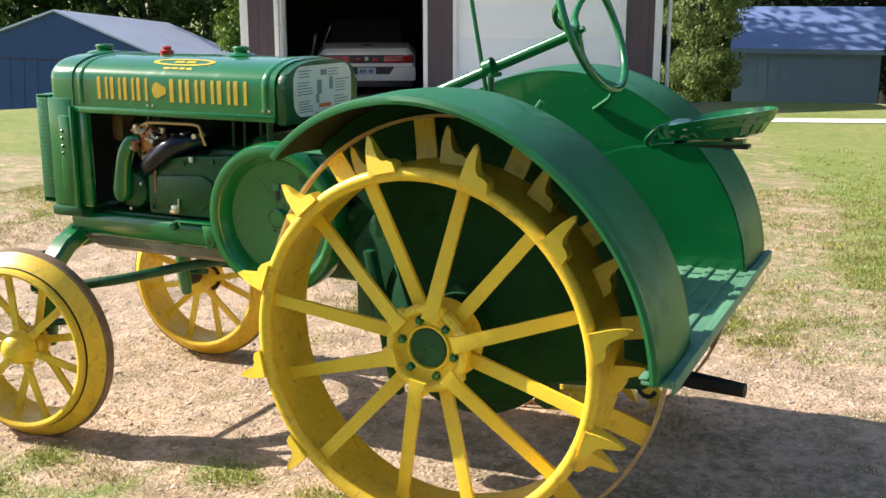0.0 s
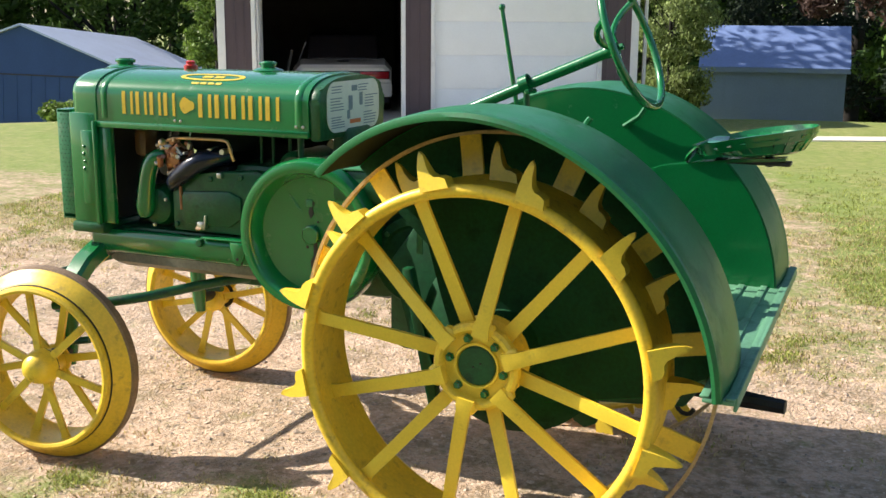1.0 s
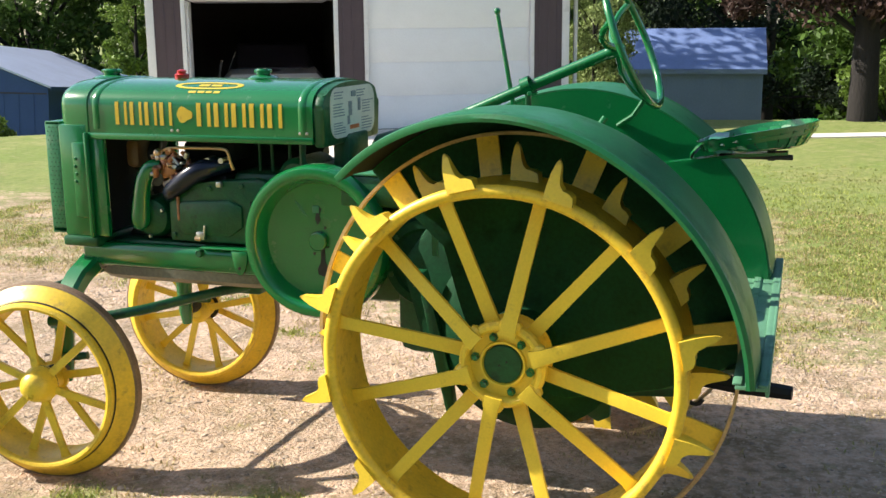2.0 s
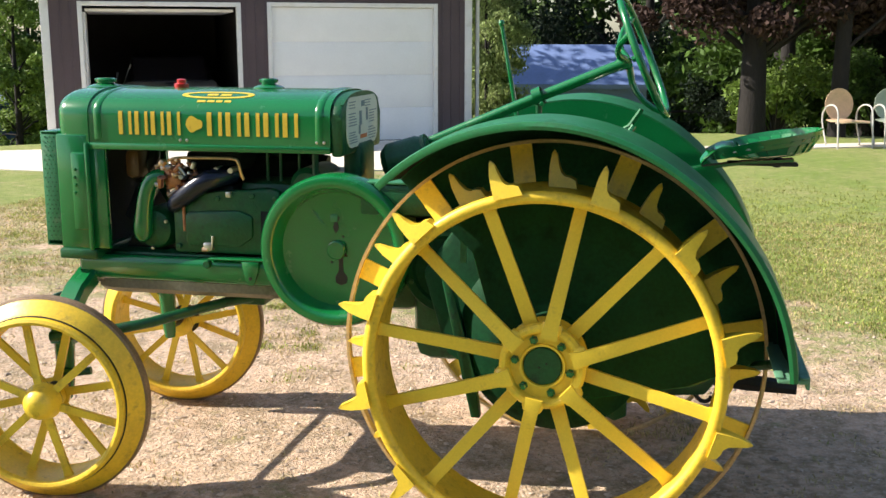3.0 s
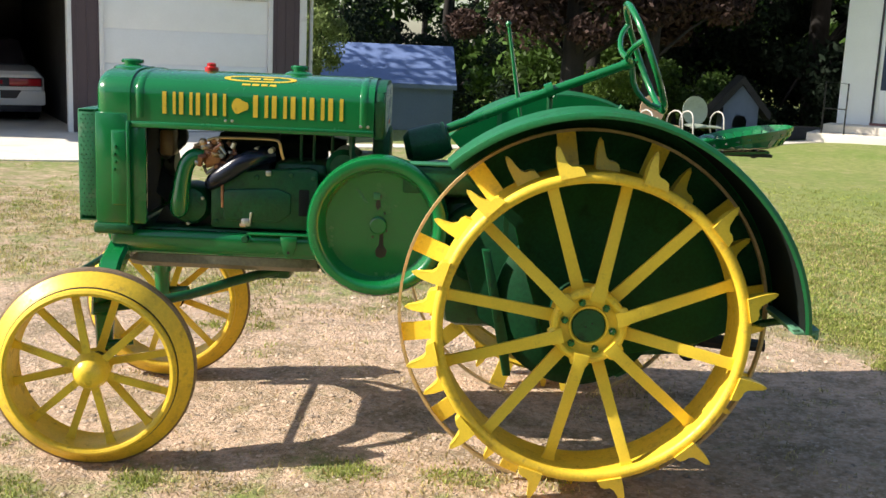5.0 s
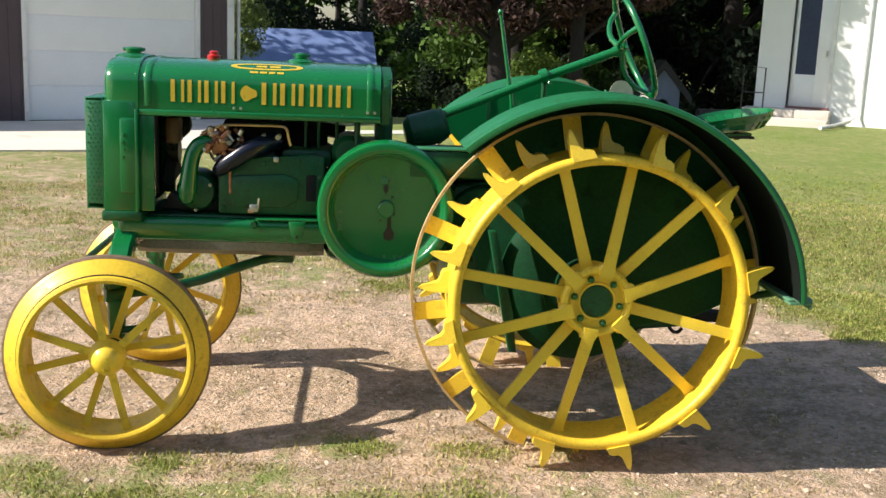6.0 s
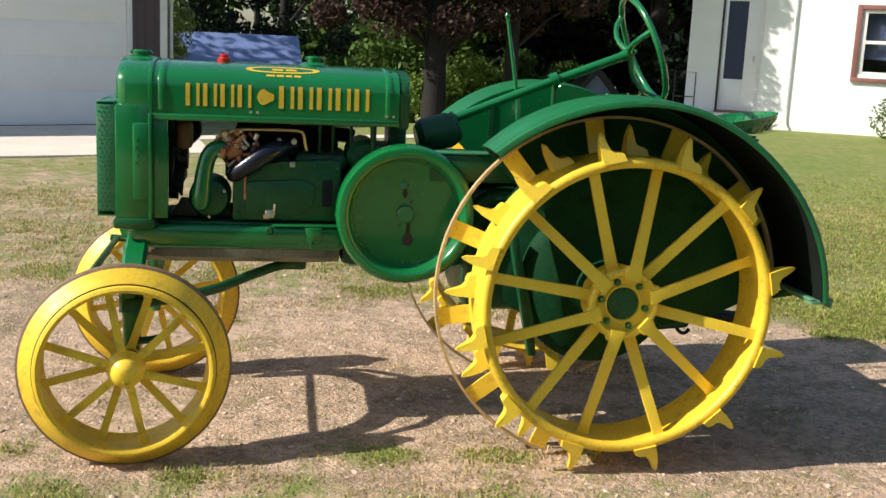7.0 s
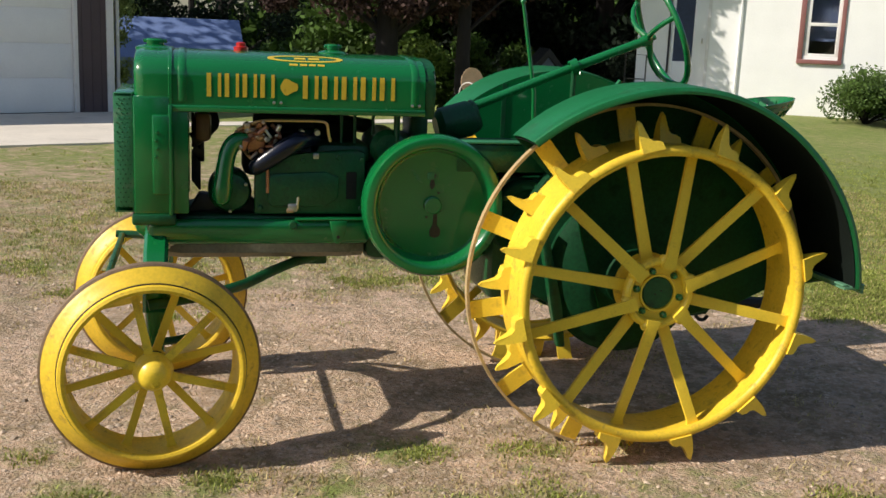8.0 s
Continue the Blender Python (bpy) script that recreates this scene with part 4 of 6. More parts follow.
def build_front_axle():
    ped = part("pedestal", prism([(-1.86, 0.778), (-1.68, 0.778), (-1.70, 0.735), (-1.735, 0.69), (-1.81, 0.69), (-1.845, 0.72)], "xz", -0.10, 0.10, 0.012), GREEN, tractor, "green front pedestal casting")
    part("pedestal_bolt", revolve([(-0.098, 0.018), (-0.108, 0.016), (-0.110, 0.010), (-0.110, 0)], (-1.765, 0, 0.735), (0, 1, 0), 6), STEEL, ped)
    # high-arched axle: flat over the pivot, curving down to the two posts
    arch = [(-0.405, 0.50), (-0.395, 0.56), (-0.36, 0.615), (-0.30, 0.665), (-0.20, 0.71), (-0.10, 0.732), (0.0, 0.738)]
    arch += [(-y, z) for y, z in arch[-2::-1]]
    sections = []
    for i, (y, z) in enumerate(arch):
        (ya, za), (yb, zb) = arch[max(0, i - 1)], arch[min(len(arch) - 1, i + 1)]
        k = math.hypot(yb - ya, zb - za)
        ny, nz = -(zb - za) / k * 0.034, (yb - ya) / k * 0.034
        sections.append([(-1.769 + a, y + b * ny, z + b * nz) for a, b in ((-0.030, -1), (-0.042, -0.6), (-0.042, 0.6), (-0.030, 1), (0.030, 1), (0.042, 0.6), (0.042, -0.6), (0.030, -1))])
    part("axle_nut", revolve([(0.0, 0.026), (0.005, 0.026), (0.005, 0.016), (0.018, 0.015), (0.020, 0.0)], (-1.728, -0.20, 0.705), (1, 0, 0), 12), STEEL, tractor, "bright steel axle nut")
    part("front_axle", loft(sections), GREEN, tractor, "green high-arched front axle")
    for s in (-1, 1):
        part("kingpin_post", tube([(-1.769, s * 0.40, 0.60), (-1.769, s * 0.40, 0.50), (-1.769, s * 0.405, 0.36), (-1.769, s * 0.41, 0.30)], [0.040, 0.036, 0.030, 0.022], 16), GREEN, tractor, "green steering post")
        part("spindle", rod((-1.769, s * 0.39, 0.357), (-1.769, s * 0.50, 0.357), 0.026, seg=14), BLACK, tractor)
        part("steering_arm", tube([(-1.769, s * 0.44, 0.40), (-1.70, s * 0.43, 0.405), (-1.66, s * 0.42, 0.41)], 0.014, 10), GREEN_DARK, tractor)
    part("radius_rod", tube([(-1.79, -0.45, 0.535), (-1.52, -0.40, 0.565), (-1.30, -0.12, 0.60), (-1.19, -0.06, 0.615)], 0.019, 12, smooth=1), GREEN_DARK, tractor, "dark green radius rod")
    part("rod_bracket", box(-1.27, -1.14, -0.07, 0.07, 0.585, 0.645, 0.012), GREEN_DARK, tractor)
    part("radius_rod", tube([(-1.79, 0.45, 0.535), (-1.52, 0.40, 0.565), (-1.30, 0.12, 0.60), (-1.19, 0.06, 0.615)], 0.019, 12, smooth=1), GREEN_DARK, tractor, "dark green radius rod")
    part("tie_rod", rod((-1.93, -0.43, 0.608), (-1.93, 0.43, 0.608), 0.013, seg=10), GREEN_DARK, tractor, "dark green tie rod before the axle")
    for s in (-1, 1):
        part("rod_arm", tube([(-1.78, s * 0.40, 0.60), (-1.86, s * 0.42, 0.608), (-1.955, s * 0.43, 0.610)], [0.020, 0.016, 0.015], 10), GREEN_DARK, tractor)


build_front_axle()


def fender_r(a):
    """Radius of the fender's top sheet: fullest in front of the crown, drawn in towards the rear."""
    d = math.degrees(a)
    t = min(1.0, max(0.0, (95 - d) / 55))
    return 0.728 - 0.030 * t * t * (3 - 2 * t)


def build_fenders():
    c = (-0.03, 0.607)
    for s in (-1, 1):
        y_in, y_out = s * 0.44, s * 0.825
        a0, a1, n = radians(133.5), radians(3.5), 44
        # crowned top sheet with a rolled outer bead
        cross = [(0.0, 0.0), (0.25, 0.008), (0.5, 0.011), (0.75, 0.009), (0.93, 0.003), (0.97, 0.007), (1.0, 0.004), (1.012, -0.008), (1.005, -0.018), (0.985, -0.016), (0.975, -0.006), (0.75, 0.004), (0.5, 0.006), (0.25, 0.003), (0.0, -0.005)]
        secs = []
        for i in range(n + 1):
            a = a0 + (a1 - a0) * i / n
            R = fender_r(a)
            y_edge = y_out * (1 - 0.145 * (1 - min(1.0, i / n / 0.42)) ** 1.5)
            secs.append([(c[0] + (R + d) * math.cos(a), y_in + (y_edge - y_in) * w, c[1] + (R + d) * math.sin(a)) for w, d in cross])
        fender = part("fender", loft(secs), FENDER_GREEN, tractor, "green curved sheet-metal fender with a rolled edge")
        # inner side sheet
        poly = [(c[0] + (fender_r(q) - 0.006) * math.cos(q), c[1] + (fender_r(q) - 0.006) * math.sin(q)) for q in [a0 + (a1 - a0) * i / n for i in range(n + 1)]]
        poly += [(0.62, 0.60), (0.40, 0.50), (0.10, 0.44), (-0.16, 0.48), (-0.245, 0.74), (-0.29, 0.90), (-0.42, 1.02)]
        part("inner_sheet", prism(poly, "xz", y_in - 0.003, y_in + 0.003), GREEN, fender, "flat green inner fender sheet")
        # extra dark skin below the top sheet, standing for the shade there
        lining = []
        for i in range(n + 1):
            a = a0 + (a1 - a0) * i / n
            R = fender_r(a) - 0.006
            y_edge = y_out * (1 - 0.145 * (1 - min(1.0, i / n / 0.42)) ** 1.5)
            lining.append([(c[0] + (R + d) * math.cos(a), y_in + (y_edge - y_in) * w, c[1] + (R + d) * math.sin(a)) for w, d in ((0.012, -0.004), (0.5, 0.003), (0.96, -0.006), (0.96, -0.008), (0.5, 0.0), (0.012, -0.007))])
        part("lining", loft(lining), SHADE_LINING, fender, "underside of the fender, near black for its shade")
        # wheel side repeats the green sheet in its shade-darkened colour
        part("sheet_lining", prism([(c[0] + (x - c[0]) * 0.985, c[1] + (z - c[1]) * 0.985) for x, z in poly], "xz", *sorted((y_in + s * 0.005, y_in + s * 0.008))), SHEET_DARK, fender, "wheel side of the inner sheet, darkened for shade")
        part("seam", box(-0.33, -0.31, *sorted((y_in - s * 0.003, y_in - s * 0.007)), 0.86, 1.27), GREEN_DARK, fender)
        part("sheet_strap", tube([(0.10, y_in - s * 0.006, 1.20), (0.16, y_in - s * 0.03, 1.24), (0.20, y_in - s * 0.04, 1.30)], 0.010, 8), GREEN, fender)
    # rear platform of ridged steel between the fenders
    plat = part("platform", prism([(0.36, -0.435), (0.62, -0.435), (0.62, -0.80), (0.70, -0.80), (0.70, 0.80), (0.62, 0.80), (0.62, 0.435), (0.36, 0.435)], "xy", 0.640, 0.652, 0.002), PLATFORM_PAINT, tractor, "dusty green ridged steel platform, paled for sunlit sheen")
    for x in (0.40, 0.475, 0.55, 0.625, 0.69):
        part("ridge", box(x - 0.012, x + 0.012, -0.80 if x > 0.61 else -0.43, 0.80 if x > 0.61 else 0.43, 0.652, 0.659, 0.003), PLATFORM_PAINT, plat)
    part("rear_lip", box(0.696, 0.706, -0.79, 0.79, 0.622, 0.660, 0.003), PLATFORM_PAINT, plat)
    part("drain_hole", revolve([(0, 0.028), (0.0035, 0.026), (0.0035, 0)], (0.51, 0.0, 0.652), (0, 0, 1), 16), GREEN, plat)
    for s in (-1, 1):
        part("platform_brace", tube([(0.66, s * 0.60, 0.64), (0.52, s * 0.30, 0.52), (0.35, s * 0.20, 0.46)], 0.014, 8), GREEN_DARK, tractor)


build_fenders()


def build_controls():
    ax = Vector((0.706, -0.04, 0.294)).normalized()
    hubp = Vector((0.147, 0.026, 1.480))
    part("steering_column", tube([(-0.56, 0.085, 1.188), (-0.2, 0.065, 1.339), tuple(hubp)], 0.0185, 16), GREEN, tractor, "long green steering column")
    part("column_clamp", revolve([(-0.016, 0.020), (-0.016, 0.030), (0.016, 0.030), (0.016, 0.020)], (-0.148, 0.042, 1.365), ax, 16, closed=True), GREEN, tractor)
    part("column_stay", tube([(-0.145, 0.045, 1.35), (-0.145, 0.05, 1.28), (-0.14, 0.06, 1.05)], 0.011, 10), GREEN_DARK, tractor)
    part("clamp_bolt", rod((-0.13, 0.0, 1.34), (-0.13, 0.09, 1.34), 0.009, seg=6), GREEN, tractor)
    # steering wheel: rim, three bowed spokes, hub
    a, s_, u = basis(ax)
    R = 0.218
    rim = bmesh.new()
    rc = hubp + a * 0.070
    ring = [rc + (s_ * math.cos(2 * math.pi * k / 56) + u * math.sin(2 * math.pi * k / 56)) * R for k in range(57)]
    wheel = part("steering_wheel", tube(ring, 0.0125, 12, rim, cap=False), GREEN, tractor, "green cast-iron steering wheel")
    part("hub", revolve([(-0.022, 0), (-0.022, 0.021), (0.010, 0.025), (0.022, 0.020), (0.026, 0)], hubp, ax, 18), GREEN, wheel)
    part("nut", revolve([(0.028, 0.012), (0.040, 0.011), (0.042, 0)], hubp, ax, 6), GREEN, wheel)
    for k in range(3):
        d = s_ * math.cos(math.pi * 2 / 3 * k + 0.35) + u * math.sin(math.pi * 2 / 3 * k + 0.35)
        part("spoke", tube([hubp + a * 0.01 + d * 0.02, hubp - a * 0.005 + d * 0.09, hubp + a * 0.02 + d * 0.17, rc + d * R], [0.013, 0.011, 0.010, 0.012], 10, smooth=1), GREEN, wheel)
    lever = part("throttle_lever", tube([(-0.235, 0.25, 1.02), (-0.245, 0.25, 1.25), (-0.311, 0.25, 1.612)], [0.0095, 0.009, 0.0075], 10), GREEN, tractor, "tall thin green lever")
    part("knob", revolve([(-0.012, 0), (-0.010, 0.009), (0.0, 0.0125), (0.010, 0.009), (0.012, 0)], (-0.312, 0.25, 1.617), (0, 0, 1), 14), GREEN, lever)
    short = part("brake_lever", tube([(-0.20, -0.02, 1.0), (-0.18, -0.01, 1.09), (-0.11, 0.0, 1.19)], 0.008, 8), GREEN, tractor)
    part("knob", revolve([(-0.012, 0), (-0.008, 0.012), (0.008, 0.012), (0.012, 0)], (-0.107, 0.0, 1.195), (0.5, 0, 0.85), 10), GREEN, short)
    part("brake_latch", prism([(0.08, 1.02), (0.12, 1.02), (0.12, 1.12), (0.10, 1.15), (0.08, 1.12)], "xz", 0.0, 0.02, 0.004), BLACK, tractor)
    # pan seat: dished floor, slotted wall and rolled lip, on a flat spring
    c = Vector((0.655, -0.01, 1.185))
    lean = Matrix.Rotation(radians(-5), 4, "Y")
    m = Matrix.Translation(c) @ lean

    def out(th):
        r = 0.178 + 0.018 * math.cos(2 * th) - 0.012 * math.cos(th)
        return Vector((0.93 * r * math.cos(th) - 0.026, 0.90 * r * math.sin(th), 0))
    N = 48
    floor_pts = []
    secs = []
    for k, z, th in ((0.35, 0.0, 0), (0.60, 0.002, 0), (0.74, 0.010, 0)):
        secs.append([tuple(out(2 * math.pi * i / N) * k + Vector((0, 0, z))) for i in range(N)])
    for k, z in ((0.74, 0.004), (0.60, -0.004), (0.35, -0.006)):
        secs.append([tuple(out(2 * math.pi * i / N) * k + Vector((0, 0, z))) for i in range(N)])
    seat = part("seat", loft(secs), GREEN, tractor, "green cast pan seat with slotted sides", m)

    def lip_z(th):
        return 0.058 + 0.012 * math.cos(th) - 0.020 * max(0.0, -math.cos(th)) ** 2
    lip = loft([[tuple(out(2 * math.pi * i / N) * k + Vector((0, 0, lip_z(2 * math.pi * i / N) + dz))) for i in range(N)] for k, dz in ((0.955, -0.030), (1.00, -0.012), (1.04, 0.004), (1.0, 0.005), (0.97, -0.012), (0.93, -0.030), (0.955, -0.030))], caps=False)
    part("lip", lip, GREEN, seat)
    spout = loft([[(x, w * y, z + h + 0.016 * y * y) for y, h in ((-1, 0.004), (-0.5, 0.004), (0, 0.004), (0.5, 0.004), (1, 0.004), (1, -0.003), (0.5, -0.003), (0, -0.003), (-0.5, -0.003), (-1, -0.003))] for x, w, z in ((-0.13, 0.115, 0.022), (-0.17, 0.105, 0.026), (-0.205, 0.085, 0.014), (-0.235, 0.060, -0.012), (-0.245, 0.045, -0.024))])
    part("seat_front", spout, GREEN, seat)
    for i in range(0, N, 2):
        th = 2 * math.pi * i / N
        b0, b1 = out(th) * 0.72, out(th) * 0.985
        p0, p1 = b0 + Vector((0, 0, 0.006)), b1 + Vector((0, 0, lip_z(th) - 0.012))
        t = Vector((-math.sin(th), math.cos(th), 0)) * 0.0165
        nrm = (p1 - p0).cross(t).normalized() * 0.003
        bm = bmesh.new()
        vs = [bm.verts.new(p) for p in (p0 - t + nrm, p0 + t + nrm, p1 + t + nrm, p1 - t + nrm, p0 - t - nrm, p0 + t - nrm, p1 + t - nrm, p1 - t - nrm)]
        for ids in ((0, 1, 2, 3), (7, 6, 5, 4), (0, 4, 5, 1), (3, 2, 6, 7), (0, 3, 7, 4), (1, 5, 6, 2)):
            bm.faces.new([vs[j] for j in ids])
        part("slot_bar", bm, GREEN, seat)
    part("seat_spring", loft([[(x, -0.01 + y, z + h) for y, h in ((-0.032, -0.005), (-0.032, 0.005), (0.032, 0.005), (0.032, -0.005))] for x, z in ((0.10, 1.0), (0.20, 1.075), (0.34, 1.122), (0.55, 1.155), (0.71, 1.166))]), GREEN, tractor, "flat steel seat spring")
    part("spring_bolt", rod((0.66, -0.01, 1.14), (0.66, -0.01, 1.19), 0.014, seg=8), BLACK, tractor)
    part("spring_leaf", box(0.50, 0.725, -0.04, 0.02, 1.146, 1.158, 0.003), BLACK, tractor)


build_controls()


# ---- the ground ----
def smooth(a, b, v):
    t = min(1.0, max(0.0, (v - a) / (b - a)))
    return t * t * (3 - 2 * t)


def land(x, y):
    """Height of the ground: level round the tractor, a slight rise to the house lawn, falling away behind the yard."""
    d = math.hypot(x, y)
    fall = max(-3.7, -0.115 * (d - 14.5) * smooth(14.5, 17.0, d)) * smooth(6.5, 2.0, x - 0.1 * y) if d > 14.5 else 0.0
    rise = 0.05 * smooth(5, 12, y) * smooth(-2.0, 2.5, x) + 0.13 * smooth(9, 13, y) * smooth(3.6, 6.5, x)
    dip = -0.05 * smooth(5, 10, y) * smooth(-1.0, -3.0, x)
    return fall + rise + dip - 0.016 * smooth(-1.0, -1.6, x) * smooth(3, 1, abs(y))


def wobble(x, y, f):
    return noise.noise(Vector((x * f, y * f, 3.7)))


TUFTS = ((-1.55, -0.66, 0.17), (-0.95, -0.52, 0.20), (-0.42, -0.56, 0.13), (-2.08, -0.80, 0.24), (-1.25, -0.76, 0.15), (-2.25, -0.36, 0.14), (-0.12, -0.60, 0.10), (-2.9, -0.1, 0.25))


def turf_weight(x, y):
    """How much of the ground is grass: 0 on the drive, 1 on the lawn."""
    lawn = smooth(0.0, 1.1, y - (1.75 - 0.10 * x)) * smooth(-0.3, 1.3, x - 0.55 * (y - 1.9) * (1 if y < 3 else 0))
    right = smooth(0.2, 1.5, x + 0.3 * y - 1.2) * smooth(0.2, 1.3, y)
    far = smooth(5.0, 7.5, y + 0.1 * x) * 0.66
    left = smooth(0.7, 2.2, y + 0.15 * x) * 0.54
    strip = smooth(-4.5, -6.5, x) * smooth(4.2, 5.6, y)
    near = smooth(-0.62, -1.0, y + 0.12 * (x + 1)) * 0.66
    verge = smooth(0.55, 0.05, abs(y + 0.95)) * 0.42 * smooth(1.2, 0.2, x)
    tuft = max(0.74 * math.exp(-((x - a) ** 2 + 1.8 * (y - b) ** 2) / (1.3 * r) ** 2) for a, b, r in TUFTS)
    return min(1.0, max(0.2, lawn, right, far, left, strip, near, verge, tuft))


def build_ground():
    def axis(lo, hi):
        v, s = [0.0], 0.11
        while v[-1] < hi:
            s = s if v[-1] < 6 else s * 1.12
            v.append(v[-1] + s)
        w, s = [0.0], 0.11
        while w[-1] > lo:
            s = s if w[-1] > -6 else s * 1.12
            w.append(w[-1] - s)
        return sorted(set(v + w))
    xs, ys = axis(-900, 900), axis(-900, 900)
    verts, weights = [], []
    for y in ys:
        for x in xs:
            near = 1.0 if math.hypot(x, y) < 12 else 0.0
            z = land(x, y) + near * (0.012 * wobble(x, y, 1.3) + 0.006 * wobble(x, y, 5.0))
            # wheels and lugs press a little into the gravel
            verts.append((x, y, z - 0.012))
            weights.append(turf_weight(x, y))
    nx = len(xs)
    faces = [(j * nx + i, j * nx + i + 1, (j + 1) * nx + i + 1, (j + 1) * nx + i) for j in range(len(ys) - 1) for i in range(nx - 1)]
    ob = soup("ground", verts, faces, GROUND)
    at = ob.data.attributes.new("turf", "FLOAT", "POINT")
    at.data.foreach_set("value", weights)
    for p in ob.data.polygons:
        p.use_smooth = True
    tagged(ob, "sandy gravel yard running into patchy lawn", "ground", kind="structure")


build_ground()


# ---- garage ----
U_G = Vector((5.79, 3.13, 0)).normalized()
GARAGE = Matrix.Translation((-8.73, 10.67, -0.06)) @ Matrix.Rotation(math.atan2(U_G.y, U_G.x), 4, "Z")   # x along the front, y inwards


def build_garage():
    g = thing("garage", "plum steel-sided garage with white trim, one door up and one shut", "garage", GARAGE)
    L, H, D, T = 6.58, 2.42, 7.0, 0.14
    for x0, x1, z0, z1 in ((0.0, 0.56, 0, H), (2.82, 3.34, 0, H), (5.96, L, 0, H), (0.56, 2.82, 2.13, H), (3.34, 5.96, 2.14, H)):
        wall = part("front_wall", box(x0, x1, 0, T, z0, z1), PURPLE, g, "plum ribbed steel siding")
    for x in [0.10 + 0.15 * i for i in range(43)]:
        if not (0.50 < x < 2.88 or 3.28 < x < 6.02) and x < L - 0.1:
            part("siding_rib", box(x - 0.012, x + 0.012, -0.012, 0.002, 0.02, H - 0.02, 0.004), PURPLE, wall)
        elif x < L - 0.1:
            part("siding_rib", box(x - 0.012, x + 0.012, -0.012, 0.002, 2.21, H - 0.02, 0.004), PURPLE, wall)
    for x0, x1 in ((0.0, T), (L - T, L)):
        part("side_wall", box(x0, x1, T, D, 0, H), PURPLE, g)
    part("back_wall", box(0, L, D, D + T, 0, H), PURPLE, g)
    for x0, x1 in ((-0.02, 0.10), (L - 0.10, L + 0.02)):
        part("corner_trim", box(x0, x1, -0.025, 0.0, 0, H, 0.005), WHITE_TRIM, g)
    part("corner_trim", box(L, L + 0.022, -0.02, 0.11, 0, H, 0.005), WHITE_TRIM, g)
    for x0, x1, z in ((0.50, 2.88, 2.13), (3.28, 6.02, 2.14)):
        for a, b in ((x0, x0 + 0.065), (x1 - 0.065, x1)):
            part("door_trim", box(a, b, -0.02, T, 0, z + 0.06, 0.004), WHITE_TRIM, g)
        part("door_trim", box(x0 + 0.065, x1 - 0.065, -0.02, T, z - 0.005, z + 0.06, 0.004), WHITE_TRIM, g)
    door = part("garage_door", box(3.345, 5.955, 0.06, 0.10, 0.02, 2.13), WHITE_DOOR, g, "closed white sectional garage door")
    for i in range(4):
        z = 0.03 + i * 0.525
        part("panel", box(3.35, 5.95, 0.048, 0.062, z, z + 0.515, 0.006), WHITE_DOOR, door)
    part("bottom_seal", box(3.345, 5.955, 0.05, 0.10, 0.0, 0.03), BLACK, door)
    part("lifted_door", box(0.60, 2.78, 0.16, 2.3, 2.05, 2.09, 0.004), WHITE_TRIM, g, "white door slid up under the ceiling")
    part("inner_side_panel", box(0.565, 0.60, 0.16, 1.05, 0.02, 2.04, 0.004), WHITE_TRIM, g)
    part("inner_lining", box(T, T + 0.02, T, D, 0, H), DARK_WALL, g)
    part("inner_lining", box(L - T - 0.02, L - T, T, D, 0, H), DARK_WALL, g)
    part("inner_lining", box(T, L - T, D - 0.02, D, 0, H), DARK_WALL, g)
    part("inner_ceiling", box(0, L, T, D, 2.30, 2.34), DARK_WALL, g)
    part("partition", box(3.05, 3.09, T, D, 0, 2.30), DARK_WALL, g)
    part("floor_slab", box(0, L, 0.0, D + T, -0.12, 0.004), CONCRETE, g)
    roof = prism([(-0.35, H - 0.05), (L / 2, H + 0.62), (L + 0.35, H - 0.05), (L + 0.35, H + 0.03), (L / 2, H + 0.72), (-0.35, H + 0.03)], "xz", -0.35, D + 0.45)
    part("roof", roof, ROOF_METAL, g)
    part("gable", prism([(0.0, H), (L, H), (L / 2, H + 0.62)], "xz", 0.0, T), PURPLE, g)
    part("gable", prism([(0.0, H), (L, H), (L / 2, H + 0.62)], "xz", D, D + T), PURPLE, g)
    # a gutter pipe by the corner
    part("downspout", box(L + 0.18, L + 0.24, 0.25, 0.31, 0, H, 0.01), WHITE_TRIM, g)
    sh = tagged(link("leaning_board", box(-0.02, 0.02, 0, 0.25, 0, 1.1, 0.004), DARK_WALL, None, GARAGE @ pose(0.78, 2.2, 0.004, 0, 12, 0)), "grey board leaning inside the garage", "board")
    pole = link("broom", rod((0, 0, 0), (0, 0, 1.3), 0.012, seg=8), WHITE_TRIM, None, GARAGE @ pose(0.75, 3.0, 0.004, 0, 22, 0))
    tagged(pole, "pale broom handle leaning in the dark garage", "broom")


build_garage()


